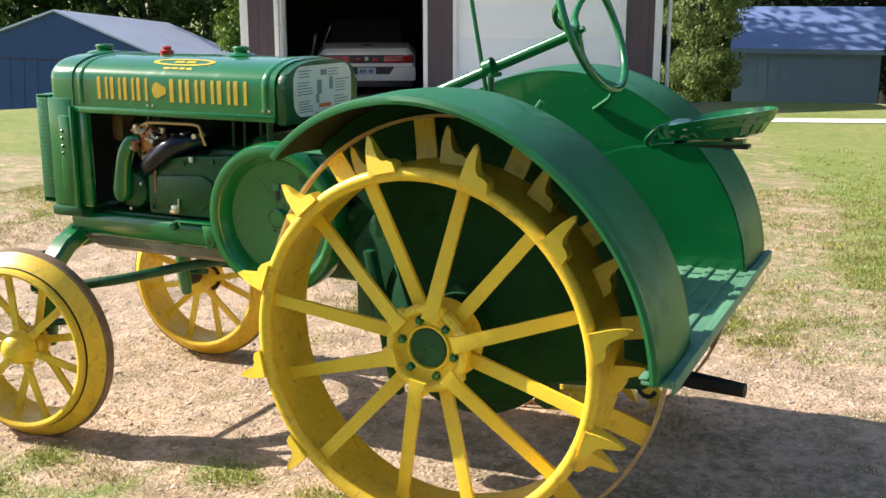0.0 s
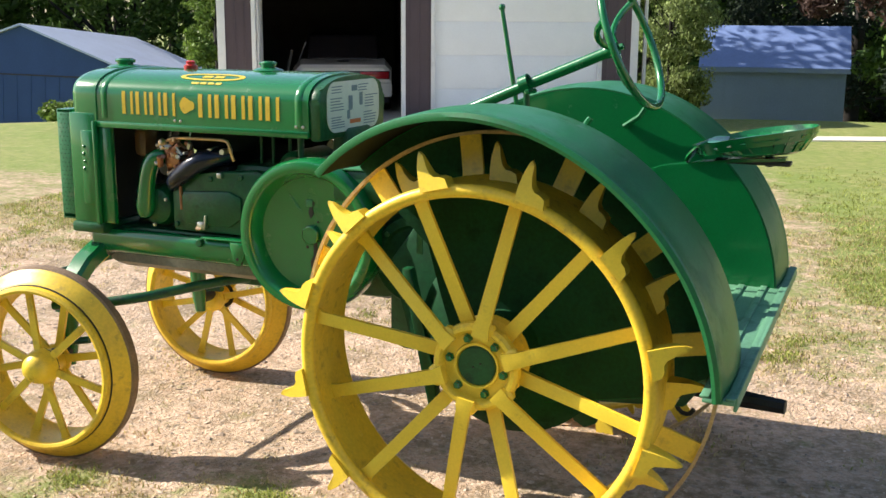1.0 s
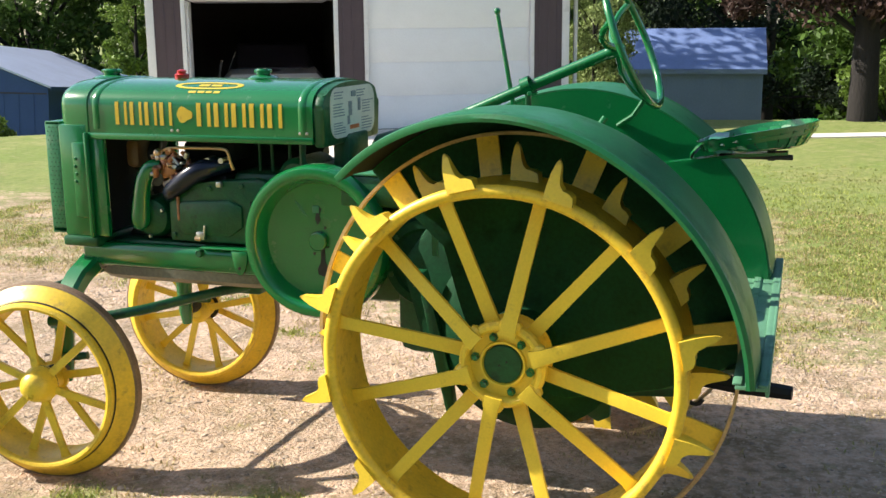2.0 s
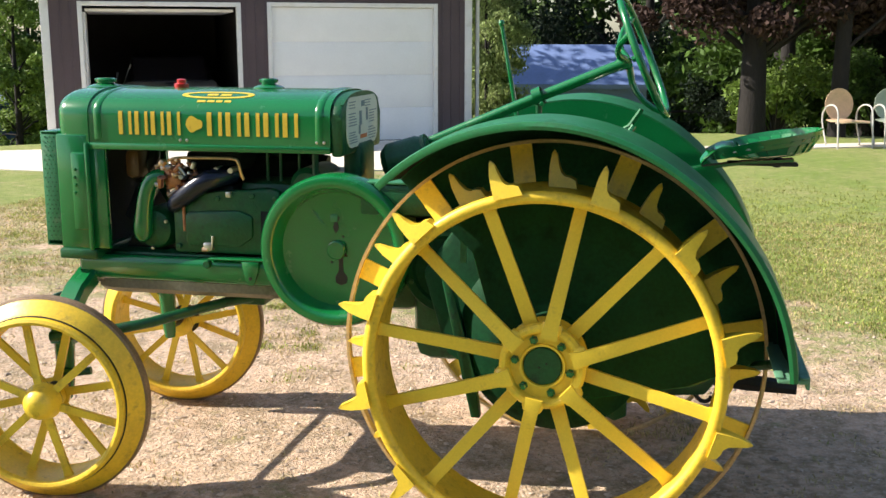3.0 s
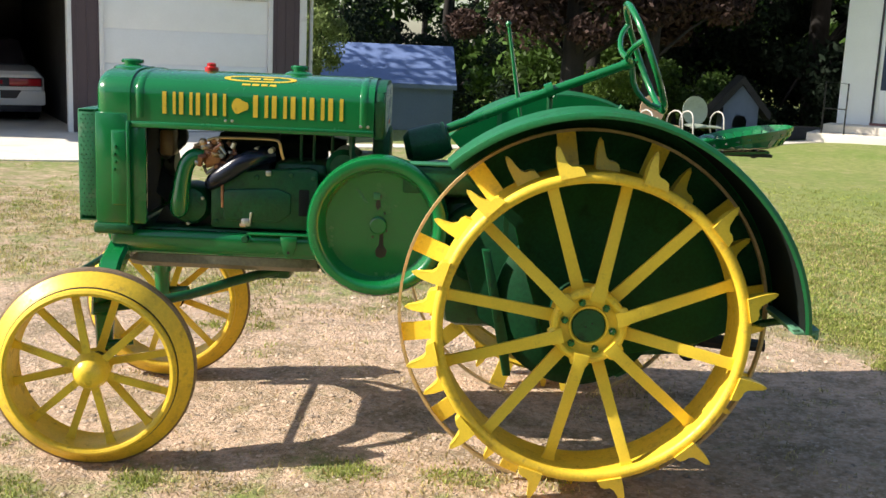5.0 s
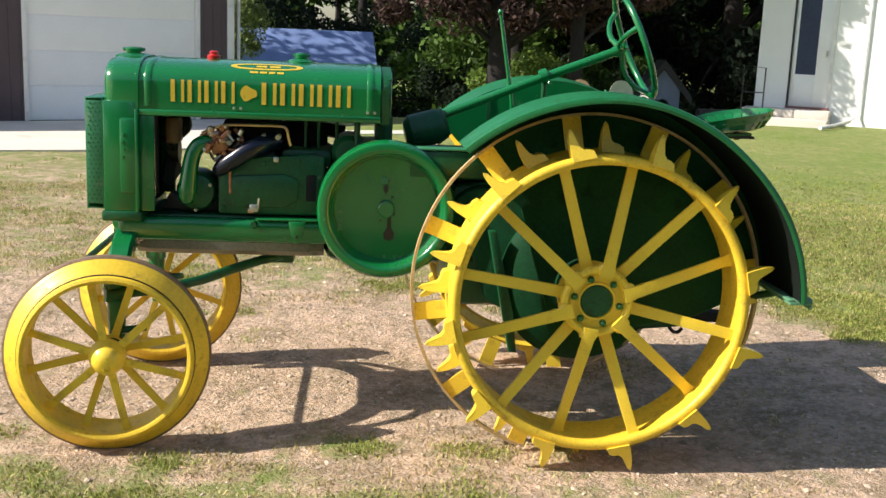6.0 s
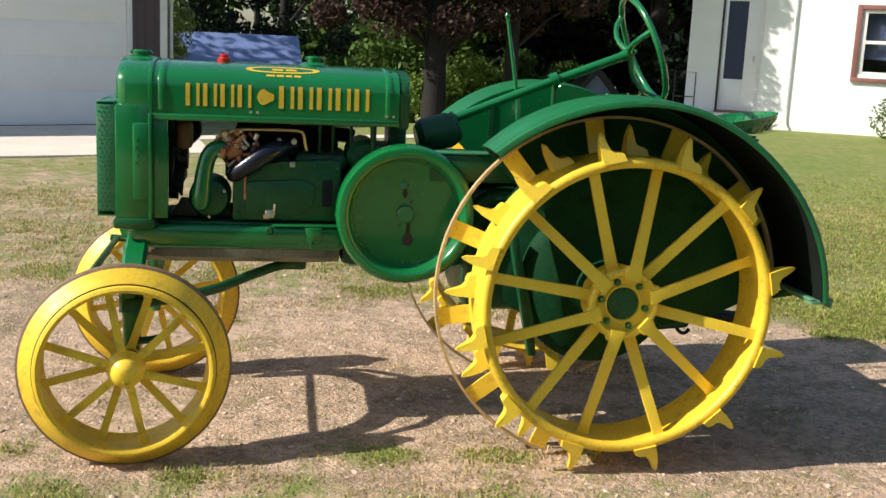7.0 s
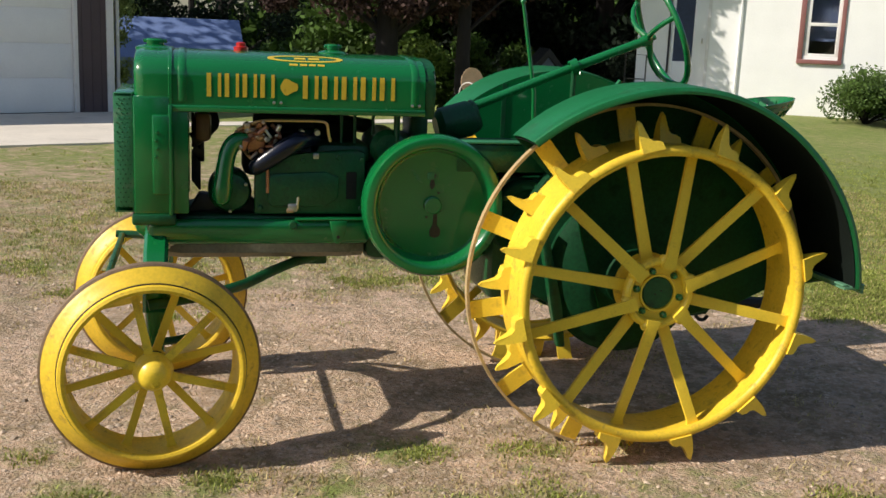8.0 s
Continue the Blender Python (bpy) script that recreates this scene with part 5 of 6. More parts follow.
def build_apron():
    pts = [GARAGE @ Vector((-0.9, 0.0, 0)), GARAGE @ Vector((6.9, 0.0, 0)), Vector((-2.0, 9.75, 0)), Vector((-4.3, 8.75, 0)), Vector((-6.4, 8.1, 0)), Vector((-8.2, 8.3, 0))]
    bm = prism([(p.x, p.y) for p in pts], "xy", -0.16, -0.035)
    tagged(link("apron", bm, CONCRETE), "pale concrete apron before the garage", "apron", kind="structure")
    strip = bmesh.new()
    left, right = [], []
    for i in range(15):
        t = i / 14
        x = -2.6 + 9.0 * t
        y = 11.65 + 0.1 * t + 3.1 * t * t
        z = land(x, y) + 0.005
        left.append((x, y - 0.27, z))
        right.append((x, y + 0.27, land(x, y + 0.27) + 0.005))
    loft([[a, b, (b[0], b[1], b[2] - 0.1), (a[0], a[1], a[2] - 0.1)] for a, b in zip(left, right)], strip)
    tagged(link("path", strip, CONCRETE), "pale concrete path across the lawn", "path", kind="structure")


build_apron()


def build_car():
    c = thing("car", "white sedan with a red light bar parked in the garage", "car", GARAGE @ pose(1.90, 1.95, 0.004))

    def sec(y, pts):
        return [(x, y, z) for x, z in pts]

    def ring(w, zb, zm, zt, k=0.86):
        return [(-w * 0.92, zb), (-w, zb + 0.12), (-w, zm), (-w * k, zt), (w * k, zt), (w, zm), (w, zb + 0.12), (w * 0.92, zb)]
    body = loft([sec(y, ring(w, zb, zm, zt)) for y, w, zb, zm, zt in ((0.0, 0.80, 0.30, 0.66, 0.78), (0.06, 0.85, 0.24, 0.72, 0.84), (0.45, 0.88, 0.22, 0.76, 0.90), (1.0, 0.88, 0.22, 0.78, 0.92), (3.2, 0.88, 0.22, 0.78, 0.92), (4.3, 0.86, 0.24, 0.70, 0.80), (4.5, 0.80, 0.30, 0.60, 0.68))])
    b = part("body", body, CAR_WHITE, c, "white car body")
    part("cabin", loft([sec(y, [(-w, 0.88), (-w * 0.80, zt), (w * 0.80, zt), (w, 0.88)]) for y, w, zt in ((0.75, 0.78, 0.93), (1.3, 0.78, 1.32), (2.6, 0.78, 1.34), (3.3, 0.78, 0.95))]), CAR_DARK, c, "dark glazed cabin")
    part("light_bar", box(-0.82, 0.82, -0.012, 0.03, 0.585, 0.735, 0.02), CAR_DARK, b)
    for s in (-1, 1):
        part("tail_light", box(*sorted((s * 0.30, s * 0.80)), -0.022, 0.0, 0.60, 0.722, 0.012), TAIL_RED, b, "red tail light")
        part("reflector", box(*sorted((s * 0.10, s * 0.20)), -0.026, -0.015, 0.63, 0.69, 0.01), TAIL_RED, b)
    part("badge", box(-0.03, 0.03, -0.022, -0.005, 0.63, 0.70, 0.01), STEEL, b)
    part("bumper", box(-0.86, 0.86, -0.05, 0.08, 0.28, 0.53, 0.04), CAR_WHITE, b)
    part("plate_recess", prism([(-0.48, 0.53), (0.48, 0.53), (0.40, 0.40), (-0.40, 0.40)], "xz", -0.056, -0.045), CAR_DARK, b)
    pl = part("plate", box(-0.16, 0.16, -0.066, -0.054, 0.395, 0.515, 0.004), PLATE, b, "pale blue number plate")
    for i in range(6):
        if i != 3:
            part("plate_bar", box(-0.12 + 0.04 * i, -0.095 + 0.04 * i, -0.0685, -0.0655, 0.425, 0.485), CAR_DARK, pl)
    # dark round disc laid on the trunk lid
    part("trunk_disc", revolve([(0, 0), (0, 0.12), (0.004, 0.11), (0.004, 0)], (0, 0.30, 0.893), (0, -0.15, 1), 20), CAR_DARK, b)
    part("rear_skirt", box(-0.80, 0.80, 0.02, 0.2, 0.17, 0.29, 0.02), CAR_DARK, b)
    for x in (-0.76, 0.76):
        for y in (0.85, 3.5):
            w = part("wheel", revolve([(-0.10, 0.18), (-0.10, 0.29), (-0.08, 0.315), (0.08, 0.315), (0.10, 0.29), (0.10, 0.18)], (x, y, 0.315), (1, 0, 0), 28, closed=True), TYRE, c, "black tyre")
            part("rim", revolve([(-0.07, 0), (-0.07, 0.18), (0.07, 0.18), (0.07, 0)], (x, y, 0.315), (1, 0, 0), 20), STEEL, w)


build_car()


# ---- blue barn, small shed, house ----
def gable_building(name, label, category, m, length, width, wall_h, rise, over, wall_mat, roof_mat, rib=0.0):
    """x along the eaves, y across; origin at a corner on the ground."""
    b = thing(name, label, category, m)
    part("eave_wall", box(0, length, 0, 0.1, -0.6, wall_h), wall_mat, b)
    part("eave_wall", box(0, length, width - 0.1, width, -0.6, wall_h), wall_mat, b)
    for x in (0.0, length - 0.1):
        part("gable_wall", prism([(0.1, -0.6), (width - 0.1, -0.6), (width - 0.1, wall_h), (width / 2, wall_h + rise), (0.1, wall_h)], "yz", x, x + 0.1), wall_mat, b)
    k = rise / (width / 2)
    for s in (0, 1):
        e0 = -over if s == 0 else width + over
        t = 0.07
        pts = [(e0, wall_h - over * k + 0.01), (width / 2, wall_h + rise + 0.01), (width / 2, wall_h + rise + t), (e0, wall_h - over * k + t)]
        part("roof", prism(pts, "yz", -over, length + over), roof_mat, b)
    part("fascia", box(-over, length + over, -over - 0.02, -over, wall_h - over * k - 0.07, wall_h - over * k + 0.06), wall_mat, b)
    if rib:
        x = rib
        while x < length:
            part("siding_rib", box(x - 0.02, x + 0.02, -0.015, 0.0, -0.5, wall_h - 0.02), wall_mat, b)
            x += rib
    return b


# barn: its gable end faces the yard
barn_m = Matrix.Translation((-20.19, 22.48, -1.52)) @ Matrix.Rotation(1.845, 4, "Z") @ Matrix.Rotation(0.065, 4, "Y") @ Matrix.Rotation(0.029, 4, "X")
barn = gable_building("barn", "deep blue steel barn with a pale metal roof", "barn", barn_m, 8.18, 6.84, 1.46, 1.26, 0.12, BARN_BLUE, ROOF_METAL)
for y in [0.45 * i for i in range(1, 15)]:
    part("siding_rib", box(-0.012, 0.0, y - 0.02, y + 0.02, -0.5, 1.24), BARN_BLUE, barn)
# proud dark strip painted in as the shadow gap below the gable
part("gable_band", box(-0.02, 0.0, 0.05, 6.79, 1.25, 1.29), CAR_DARK, barn, "dark strip below the gable, drawn for a shadow gap")

shed_m = Matrix.Translation((-4.165, 27.30, -2.02)) @ Matrix.Rotation(0.10, 4, "Z")
shed = gable_building("shed", "small blue-grey shed with a metal roof in shade-deepened blue", "shed", shed_m, 3.80, 2.8, 2.36, 1.04, 0.10, BLUE_METAL, SHED_ROOF, 0.3)

HOUSE = Matrix.Translation((9.03, 13.81, 0.17)) @ Matrix.Rotation(radians(-28), 4, "Z") @ Matrix.Translation((-1.27, 0, 0))


def build_house():
    h = thing("house", "white farmhouse with a storm door and a maroon-framed window", "house", HOUSE)
    x0, x1, D, H = -1.62, 9.0, 7.5, 3.3
    holes = [(-1.02, -0.36, 0.30, 2.40), (1.36, 1.98, 1.02, 2.22)]
    cuts = [x0, holes[0][0], holes[0][1], holes[1][0], holes[1][1], x1]
    wb = bmesh.new()
    for i in range(5):
        hole = holes[i // 2] if i % 2 else None
        if hole:
            box(cuts[i], cuts[i + 1], 0, 0.16, -0.5, hole[2], bm=wb)
            box(cuts[i], cuts[i + 1], 0, 0.16, hole[3], H, bm=wb)
        else:
            box(cuts[i], cuts[i + 1], 0, 0.16, -0.5, H, bm=wb)
    wall = part("front_wall", wb, HOUSE_WHITE, h, "white lap siding")
    z = 0.06
    while z < H:
        for a, b in zip(cuts, cuts[1:]):
            hole = next((q for q in holes if abs(q[0] - a) < 1e-6), None)
            if hole and hole[2] - 0.02 < z < hole[3]:
                continue
            part("clapboard", prism([(-0.003, z), (0.0, z), (0.0, z + 0.1135), (-0.002, z + 0.1135)], "yz", a, b), HOUSE_WHITE, wall)
        z += 0.114
    part("side_wall", box(x0, x0 + 0.16, 0.16, D, -0.5, H), HOUSE_WHITE, h)
    part("side_wall", box(x1 - 0.16, x1, 0.16, D, -0.5, H), HOUSE_WHITE, h)
    part("back_wall", box(x0, x1, D, D + 0.16, -0.5, H), HOUSE_WHITE, h)
    part("roof", prism([(-0.5, H - 0.1), (D / 2, H + 2.4), (D + 0.5, H - 0.1), (D + 0.5, H), (D / 2, H + 2.52), (-0.5, H)], "yz", x0 - 0.3, x1 + 0.3), SHINGLE, h)
    for x in (x0, x1 - 0.16):
        part("gable", prism([(0, H), (D, H), (D / 2, H + 2.35)], "yz", x, x + 0.16), HOUSE_WHITE, h)
    part("floor", box(x0, x1, 0.16, D, 0.1, 0.2), DARK_WALL, h)
    # storm door with a tall dark glass
    d = part("door", box(-1.02, -0.36, 0.05, 0.09, 0.30, 2.40), WHITE_DOOR, h, "white storm door with a tall dark pane")
    part("pane", box(-0.95, -0.60, 0.036, 0.046, 0.88, 2.30), NAVY_CURTAIN, d)
    for a, b, c, e in ((-1.02, -0.95, 0.30, 2.40), (-0.60, -0.36, 0.30, 2.40), (-0.95, -0.60, 0.30, 0.88), (-0.95, -0.60, 2.30, 2.40)):
        part("door_rail", box(a, b, 0.02, 0.05, c, e, 0.004), WHITE_DOOR, d)
    part("kick_panel", box(-0.93, -0.62, 0.012, 0.022, 0.38, 0.78, 0.004), WHITE_DOOR, d)
    part("door_handle", box(-0.45, -0.42, -0.02, 0.02, 1.22, 1.32, 0.006), STEEL, d)
    part("door_edge", box(-1.055, -1.02, -0.02, 0.10, 0.26, 2.45), CAR_DARK, h)
    part("door_trim", box(-0.36, -0.30, -0.02, 0.10, 0.26, 2.45), WHITE_TRIM, h)
    part("threshold", box(-1.06, -0.30, -0.06, 0.10, 0.24, 0.30), MAROON, h)
    # window with maroon casing
    w = part("window", box(1.27, 1.36, -0.03, 0.10, 0.95, 2.30, 0.004), MAROON, h, "white sash window in a maroon casing")
    part("casing", box(1.98, 2.05, -0.03, 0.10, 0.95, 2.30, 0.004), MAROON, w)
    part("sill", box(1.27, 2.05, -0.06, 0.10, 0.945, 1.02, 0.006), MAROON, w)
    part("casing", box(1.36, 1.98, -0.03, 0.10, 2.22, 2.30, 0.004), MAROON, w)
    for a, b, c, e in ((1.36, 1.46, 1.02, 2.22), (1.92, 1.98, 1.02, 2.22), (1.46, 1.92, 1.02, 1.13), (1.46, 1.92, 1.62, 1.68), (1.46, 1.92, 2.16, 2.22)):
        part("sash", box(a, b, 0.01, 0.08, c, e, 0.004), WHITE_TRIM, w)
    for c, e in ((1.13, 1.62), (1.68, 2.16)):
        g = part("pane", box(1.46, 1.92, 0.045, 0.049, c, e), GLASS, w)
        g.visible_shadow = False
    part("blind", box(1.40, 1.98, 0.18, 0.20, 1.35, 2.25), NAVY_CURTAIN, w, "dark blue blind")
    part("room_back", box(1.2, 2.2, 1.0, 1.02, 0.9, 2.4), DARK_WALL, w)
    part("downspout", tube([(0.235, -0.04, 2.9), (0.225, -0.04, 0.45), (0.20, -0.06, 0.20), (0.08, -0.25, 0.10)], 0.018, 10), WHITE_DOOR, h, "white downspout")
    part("downspout_extension", tube([(0.08, -0.25, 0.10), (-0.10, -0.9, 0.06), (-0.30, -1.6, 0.04)], 0.032, 10), WHITE_TRIM, h)
    # stoop with an iron railing
    s = thing("stoop", "grey concrete stoop with a black iron railing", "steps", HOUSE)
    part("step", box(-1.95, -0.25, -1.0, -0.02, -0.3, 0.12, 0.01), CONCRETE, s)
    part("step", box(-1.75, -0.25, -0.6, -0.02, 0.12, 0.26, 0.01), CONCRETE, s)
    r = part("railing", tube([(-1.35, -0.95, 0.12), (-1.35, -0.95, 0.98), (-1.72, -0.95, 1.0), (-1.72, -0.95, 0.12)], 0.014, 8), BLACK, s, "black iron railing")
    part("rail", rod((-1.72, -0.95, 0.55), (-1.35, -0.95, 0.55), 0.010, seg=8), BLACK, r)


build_house()


# ---- lawn chairs and doghouse ----
def lawn_chair(mat, label, m):
    c = thing("lawn_chair", label, "chair", m, "lawn chairs")
    N = 28
    secs = []
    for k, dy in ((0.0, 0.03), (0.5, 0.022), (0.9, 0.004), (1.0, 0.0)):
        r = max(0.01, k * 0.225)
        secs.append([(r * math.cos(2 * math.pi * i / N), 0.20 + dy + 0.10 * (r * math.sin(2 * math.pi * i / N)), 0.62 + 0.235 / 0.225 * r * math.sin(2 * math.pi * i / N)) for i in range(N)])
    secs += [[(x, y + 0.008, z) for x, y, z in s] for s in secs[::-1]]
    part("backrest", loft(secs), mat, c, "round shell back")
    part("seat", loft([[(x * w, y, z + 0.02 * (1 - x * x)) for x in (-1, -0.5, 0, 0.5, 1)] + [(x * w, y, z - 0.008 + 0.02 * (1 - x * x)) for x in (1, 0.5, 0, -0.5, -1)] for y, z, w in ((-0.27, 0.38, 0.22), (-0.24, 0.405, 0.235), (0.0, 0.39, 0.235), (0.20, 0.40, 0.20))]), mat, c)
    for s in (-1, 1):
        part("arm_frame", tube([(s * 0.27, -0.30, 0.0), (s * 0.27, -0.27, 0.40), (s * 0.27, -0.24, 0.58), (s * 0.27, -0.10, 0.64), (s * 0.27, 0.10, 0.60), (s * 0.27, 0.20, 0.45), (s * 0.27, 0.10, 0.20), (s * 0.27, 0.0, 0.02), (s * 0.27, 0.25, 0.015)], 0.012, 10, smooth=2), CHAIR_TUBE, c, "bent white steel tube")
        part("stretcher", rod((s * 0.27, -0.20, 0.38), (-s * 0.0, -0.20, 0.385), 0.010, seg=8), CHAIR_TUBE, c)
    return c


lawn_chair(CHAIR_TAN, "tan shell-backed metal lawn chair on the grass", Matrix.Translation((2.80, 12.74, land(2.80, 12.74) - 0.03)) @ Matrix.Rotation(radians(22), 4, "Z"))
lawn_chair(CHAIR_GREEN, "faded green shell-backed metal lawn chair on the grass", Matrix.Translation((3.51, 12.95, land(3.51, 12.95) - 0.03)) @ Matrix.Rotation(radians(16), 4, "Z"))


def build_doghouse():
    m = Matrix.Translation((4.74, 15.18, land(4.74, 15.2) - 0.02)) @ Matrix.Rotation(radians(-8), 4, "Z")
    d = thing("doghouse", "pale blue doghouse with a dark roof under the trees", "doghouse", m)
    w, h, ap = 0.31, 0.66, 1.03
    for a in ((-w, -0.12), (0.12, w)):
        part("front_board", box(a[0], a[1], 0, 0.03, 0, h), DOG_BLUE, d)
    part("front_gable", prism([(-w, h), (-0.12, h), (-0.12, 0.42), (-0.08, 0.48), (0, 0.50), (0.08, 0.48), (0.12, 0.42), (0.12, h), (w, h), (0, ap)], "xz", 0, 0.03), DOG_BLUE, d)
    for s in (-1, 1):
        part("side_board", box(*sorted((s * w, s * (w - 0.03))), 0.03, 0.9, 0, h), DOG_BLUE, d)
        part("roof", prism([(0, ap + 0.02), (s * (w + 0.20), h - 0.24), (s * (w + 0.22), h - 0.10), (0, ap + 0.17)], "xz", -0.10, 1.0), TAR_FELT, d)
    part("back_board", box(-w, w, 0.87, 0.9, 0, h), DOG_BLUE, d)
    tagged(link("log", box(5.75, 7.1, 16.0, 16.35, land(6, 16) - 0.05, land(6, 16) + 0.24, 0.05), DARK_WALL), "grey weathered timber at the lawn edge", "timber")


build_doghouse()


# ---- trees, shrubs, grass, stones ----
def leaf_cloud(rng, centres, radii, count, size, flat=0.75, hang=0.0):
    """Small pointed leaves, each folded along its rib, thickest near the outside of every clump."""
    idx = rng.integers(0, len(centres), count)
    c = centres[idx]
    rad = radii[idx][:, None]
    d = rng.normal(size=(count, 3))
    d /= np.linalg.norm(d, axis=1)[:, None]
    p = c + d * rad * (rng.random((count, 1)) ** 0.45) * np.array([1, 1, flat])
    a = rng.normal(size=(count, 3))
    a[:, 2] -= hang
    a /= np.linalg.norm(a, axis=1)[:, None]
    b = np.cross(a, rng.normal(size=(count, 3)))
    b /= np.linalg.norm(b, axis=1)[:, None]
    s = size * rng.uniform(0.6, 1.3, (count, 1))
    v = np.stack([p - a * s, p + b * s * 0.45, p + a * s, p - b * s * 0.45], 1).reshape(-1, 3)
    f = [(4 * i, 4 * i + 1, 4 * i + 2, 4 * i + 3) for i in range(count)]
    return v, f


def tree(label, x, y, height, crown_low, spread, trunk, mat, leaves, size, seed, clumps=38, name="tree", hang=0.0, wide=1.0, front=99.0):
    rng = np.random.default_rng(seed)
    rnd = random.Random(seed)
    z0 = land(x, y) - 0.1
    t = thing(name, label, name, Matrix.Translation((x, y, z0)))
    bend = [(0, 0, 0), (rnd.uniform(-.1, .1), rnd.uniform(-.1, .1), height * 0.3), (rnd.uniform(-.3, .3), rnd.uniform(-.3, .3), height * 0.6), (rnd.uniform(-.4, .4), rnd.uniform(-.4, .4), height * 0.92)]
    wood = tube(bend, [trunk * 1.25, trunk * 0.85, trunk * 0.5, trunk * 0.1], 12, smooth=2)
    cs, rs = [], []
    for i in range(clumps):
        th = rnd.uniform(0, 2 * math.pi)
        q = rnd.random()
        h = crown_low + (height - crown_low) * q
        w = spread * math.sin(math.pi * min(1.0, 0.18 + 0.80 * q)) * rnd.uniform(0.35, 1.0)
        rs.append(rnd.uniform(0.10, 0.20) * (spread + height * 0.15))
        cs.append((w * math.cos(th) * wide, max(w * math.sin(th), rs[-1] - front), h))
    part("trunk", wood, BARK, t, "rough blackish brown trunk")
    for i in range(0, clumps, 3):
        e = Vector(cs[i])
        b = Vector((0, 0, max(height * 0.15, e.z - (abs(e.x) + abs(e.y)) * 0.7)))
        part("limb", tube([b, b.lerp(e, 0.5) + Vector((0, 0, 0.1)), e], [trunk * 0.35, trunk * 0.2, trunk * 0.05], 6), BARK, t)
    v, f = leaf_cloud(rng, np.array(cs), np.array(rs), leaves, size, hang=hang)
    soup("crown", v, f, mat, t)
    return t


# big copper maple over the lawn and its neighbours
tree("large dark copper-leaved maple with low branches", 1.63, 14.84, 8.6, 1.75, 2.1, 0.19, LEAF_DARK, 62000, 0.062, 11, 110, wide=1.75, front=1.0)
tree("dark copper maple standing behind the lawn chairs", 2.95, 14.6, 9.2, 2.3, 1.9, 0.12, LEAF_DARK, 54000, 0.062, 27, 90, wide=1.35, front=0.75)
# added for its shadow on the ground beyond the lawn chairs
tree("dark copper maple added to shade the ground behind the chairs", 2.6, 19.5, 8.0, 2.3, 2.6, 0.16, LEAF_DARK, 20000, 0.10, 24, 50)
tree("tall green maple behind the lawn chairs", 4.69, 21.5, 12.0, 1.2, 4.2, 0.30, LEAF_GREEN, 30000, 0.11, 12, 65)
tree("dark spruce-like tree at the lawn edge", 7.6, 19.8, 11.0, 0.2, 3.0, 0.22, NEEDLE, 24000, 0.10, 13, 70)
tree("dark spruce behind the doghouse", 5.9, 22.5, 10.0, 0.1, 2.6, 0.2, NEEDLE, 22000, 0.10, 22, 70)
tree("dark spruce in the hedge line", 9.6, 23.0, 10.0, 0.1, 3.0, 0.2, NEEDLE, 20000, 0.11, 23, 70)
tree("shaded broadleaf tree behind the house lawn", 3.0, 24.0, 10.0, 0.8, 4.0, 0.22, LEAF_GREEN, 20000, 0.10, 14, 55)
tree("dark tree beyond the small shed", -0.8, 41.5, 12.0, 0.6, 5.5, 0.3, NEEDLE, 20000, 0.13, 15, 60)
tree("light green willow-like tree beside the garage", -4.25, 23.2, 6.5, 0.2, 1.1, 0.05, LEAF_SAGE, 36000, 0.05, 16, 190, hang=1.2)
tree("broadleaf tree behind the blue barn", -30.0, 34.0, 13.0, 0.6, 6.0, 0.35, LEAF_GREEN, 30000, 0.15, 17, 70)
tree("broadleaf tree between barn and garage", -19.5, 35.5, 12.0, 0.4, 5.0, 0.3, LEAF_LIGHT, 42000, 0.13, 18, 85)
tree("light green cedar-like tree beside the blue barn", -18.4, 24.45, 5.6, 0.3, 1.35, 0.10, LEAF_LIGHT, 20000, 0.065, 19, 80)
# hidden behind the garage; added only to throw dappled shade on the shed
tree("tall unseen maple added to dapple the small shed with shade", -12.1, 26.5, 13.5, 2.5, 4.6, 0.28, LEAF_GREEN, 5200, 0.17, 21, 45)
tree("broadleaf tree behind the garage roof", -8.5, 36.0, 12.0, 0.6, 5.0, 0.3, LEAF_GREEN, 18000, 0.15, 20, 55)


def shrub(label, x, y, r, h, mat, seed, count, size):
    rng = np.random.default_rng(seed)
    rnd = random.Random(seed)
    z = land(x, y)
    s = thing("shrub", label, "shrub", Matrix.Translation((x, y, z - 0.02)))
    cs, rs = [], []
    for i in range(16):
        th, k = rnd.uniform(0, 2 * math.pi), rnd.uniform(0.1, 0.85)
        e = Vector((r * k * math.cos(th), r * k * math.sin(th), h * rnd.uniform(0.3, 0.85)))
        part("stem", tube([(0, 0, 0), e * 0.5 + Vector((0, 0, 0.05)), e], [0.02, 0.014, 0.006], 6), BARK, s)
        cs.append(tuple(e))
        rs.append(rnd.uniform(0.25, 0.42) * r)
    v, f = leaf_cloud(rng, np.array(cs), np.array(rs), count, size, 0.8)
    v[:, 2] = np.maximum(v[:, 2], 0.02)
    soup("foliage", v, f, mat, s)


bush = HOUSE @ Vector((2.45, -1.0, 0))
shrub("round green shrub against the white house", bush.x, bush.y, 1.15, 0.80, LEAF_BUSH, 31, 13000, 0.040)
shrub("light green shrub under the maple", 2.2, 16.8, 0.9, 1.6, LEAF_LIGHT, 32, 5000, 0.06)
shrub("green shrub behind the lawn chairs", 4.1, 17.2, 1.0, 1.8, LEAF_GREEN, 33, 6000, 0.06)
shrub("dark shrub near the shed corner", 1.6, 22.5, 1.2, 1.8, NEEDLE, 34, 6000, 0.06)
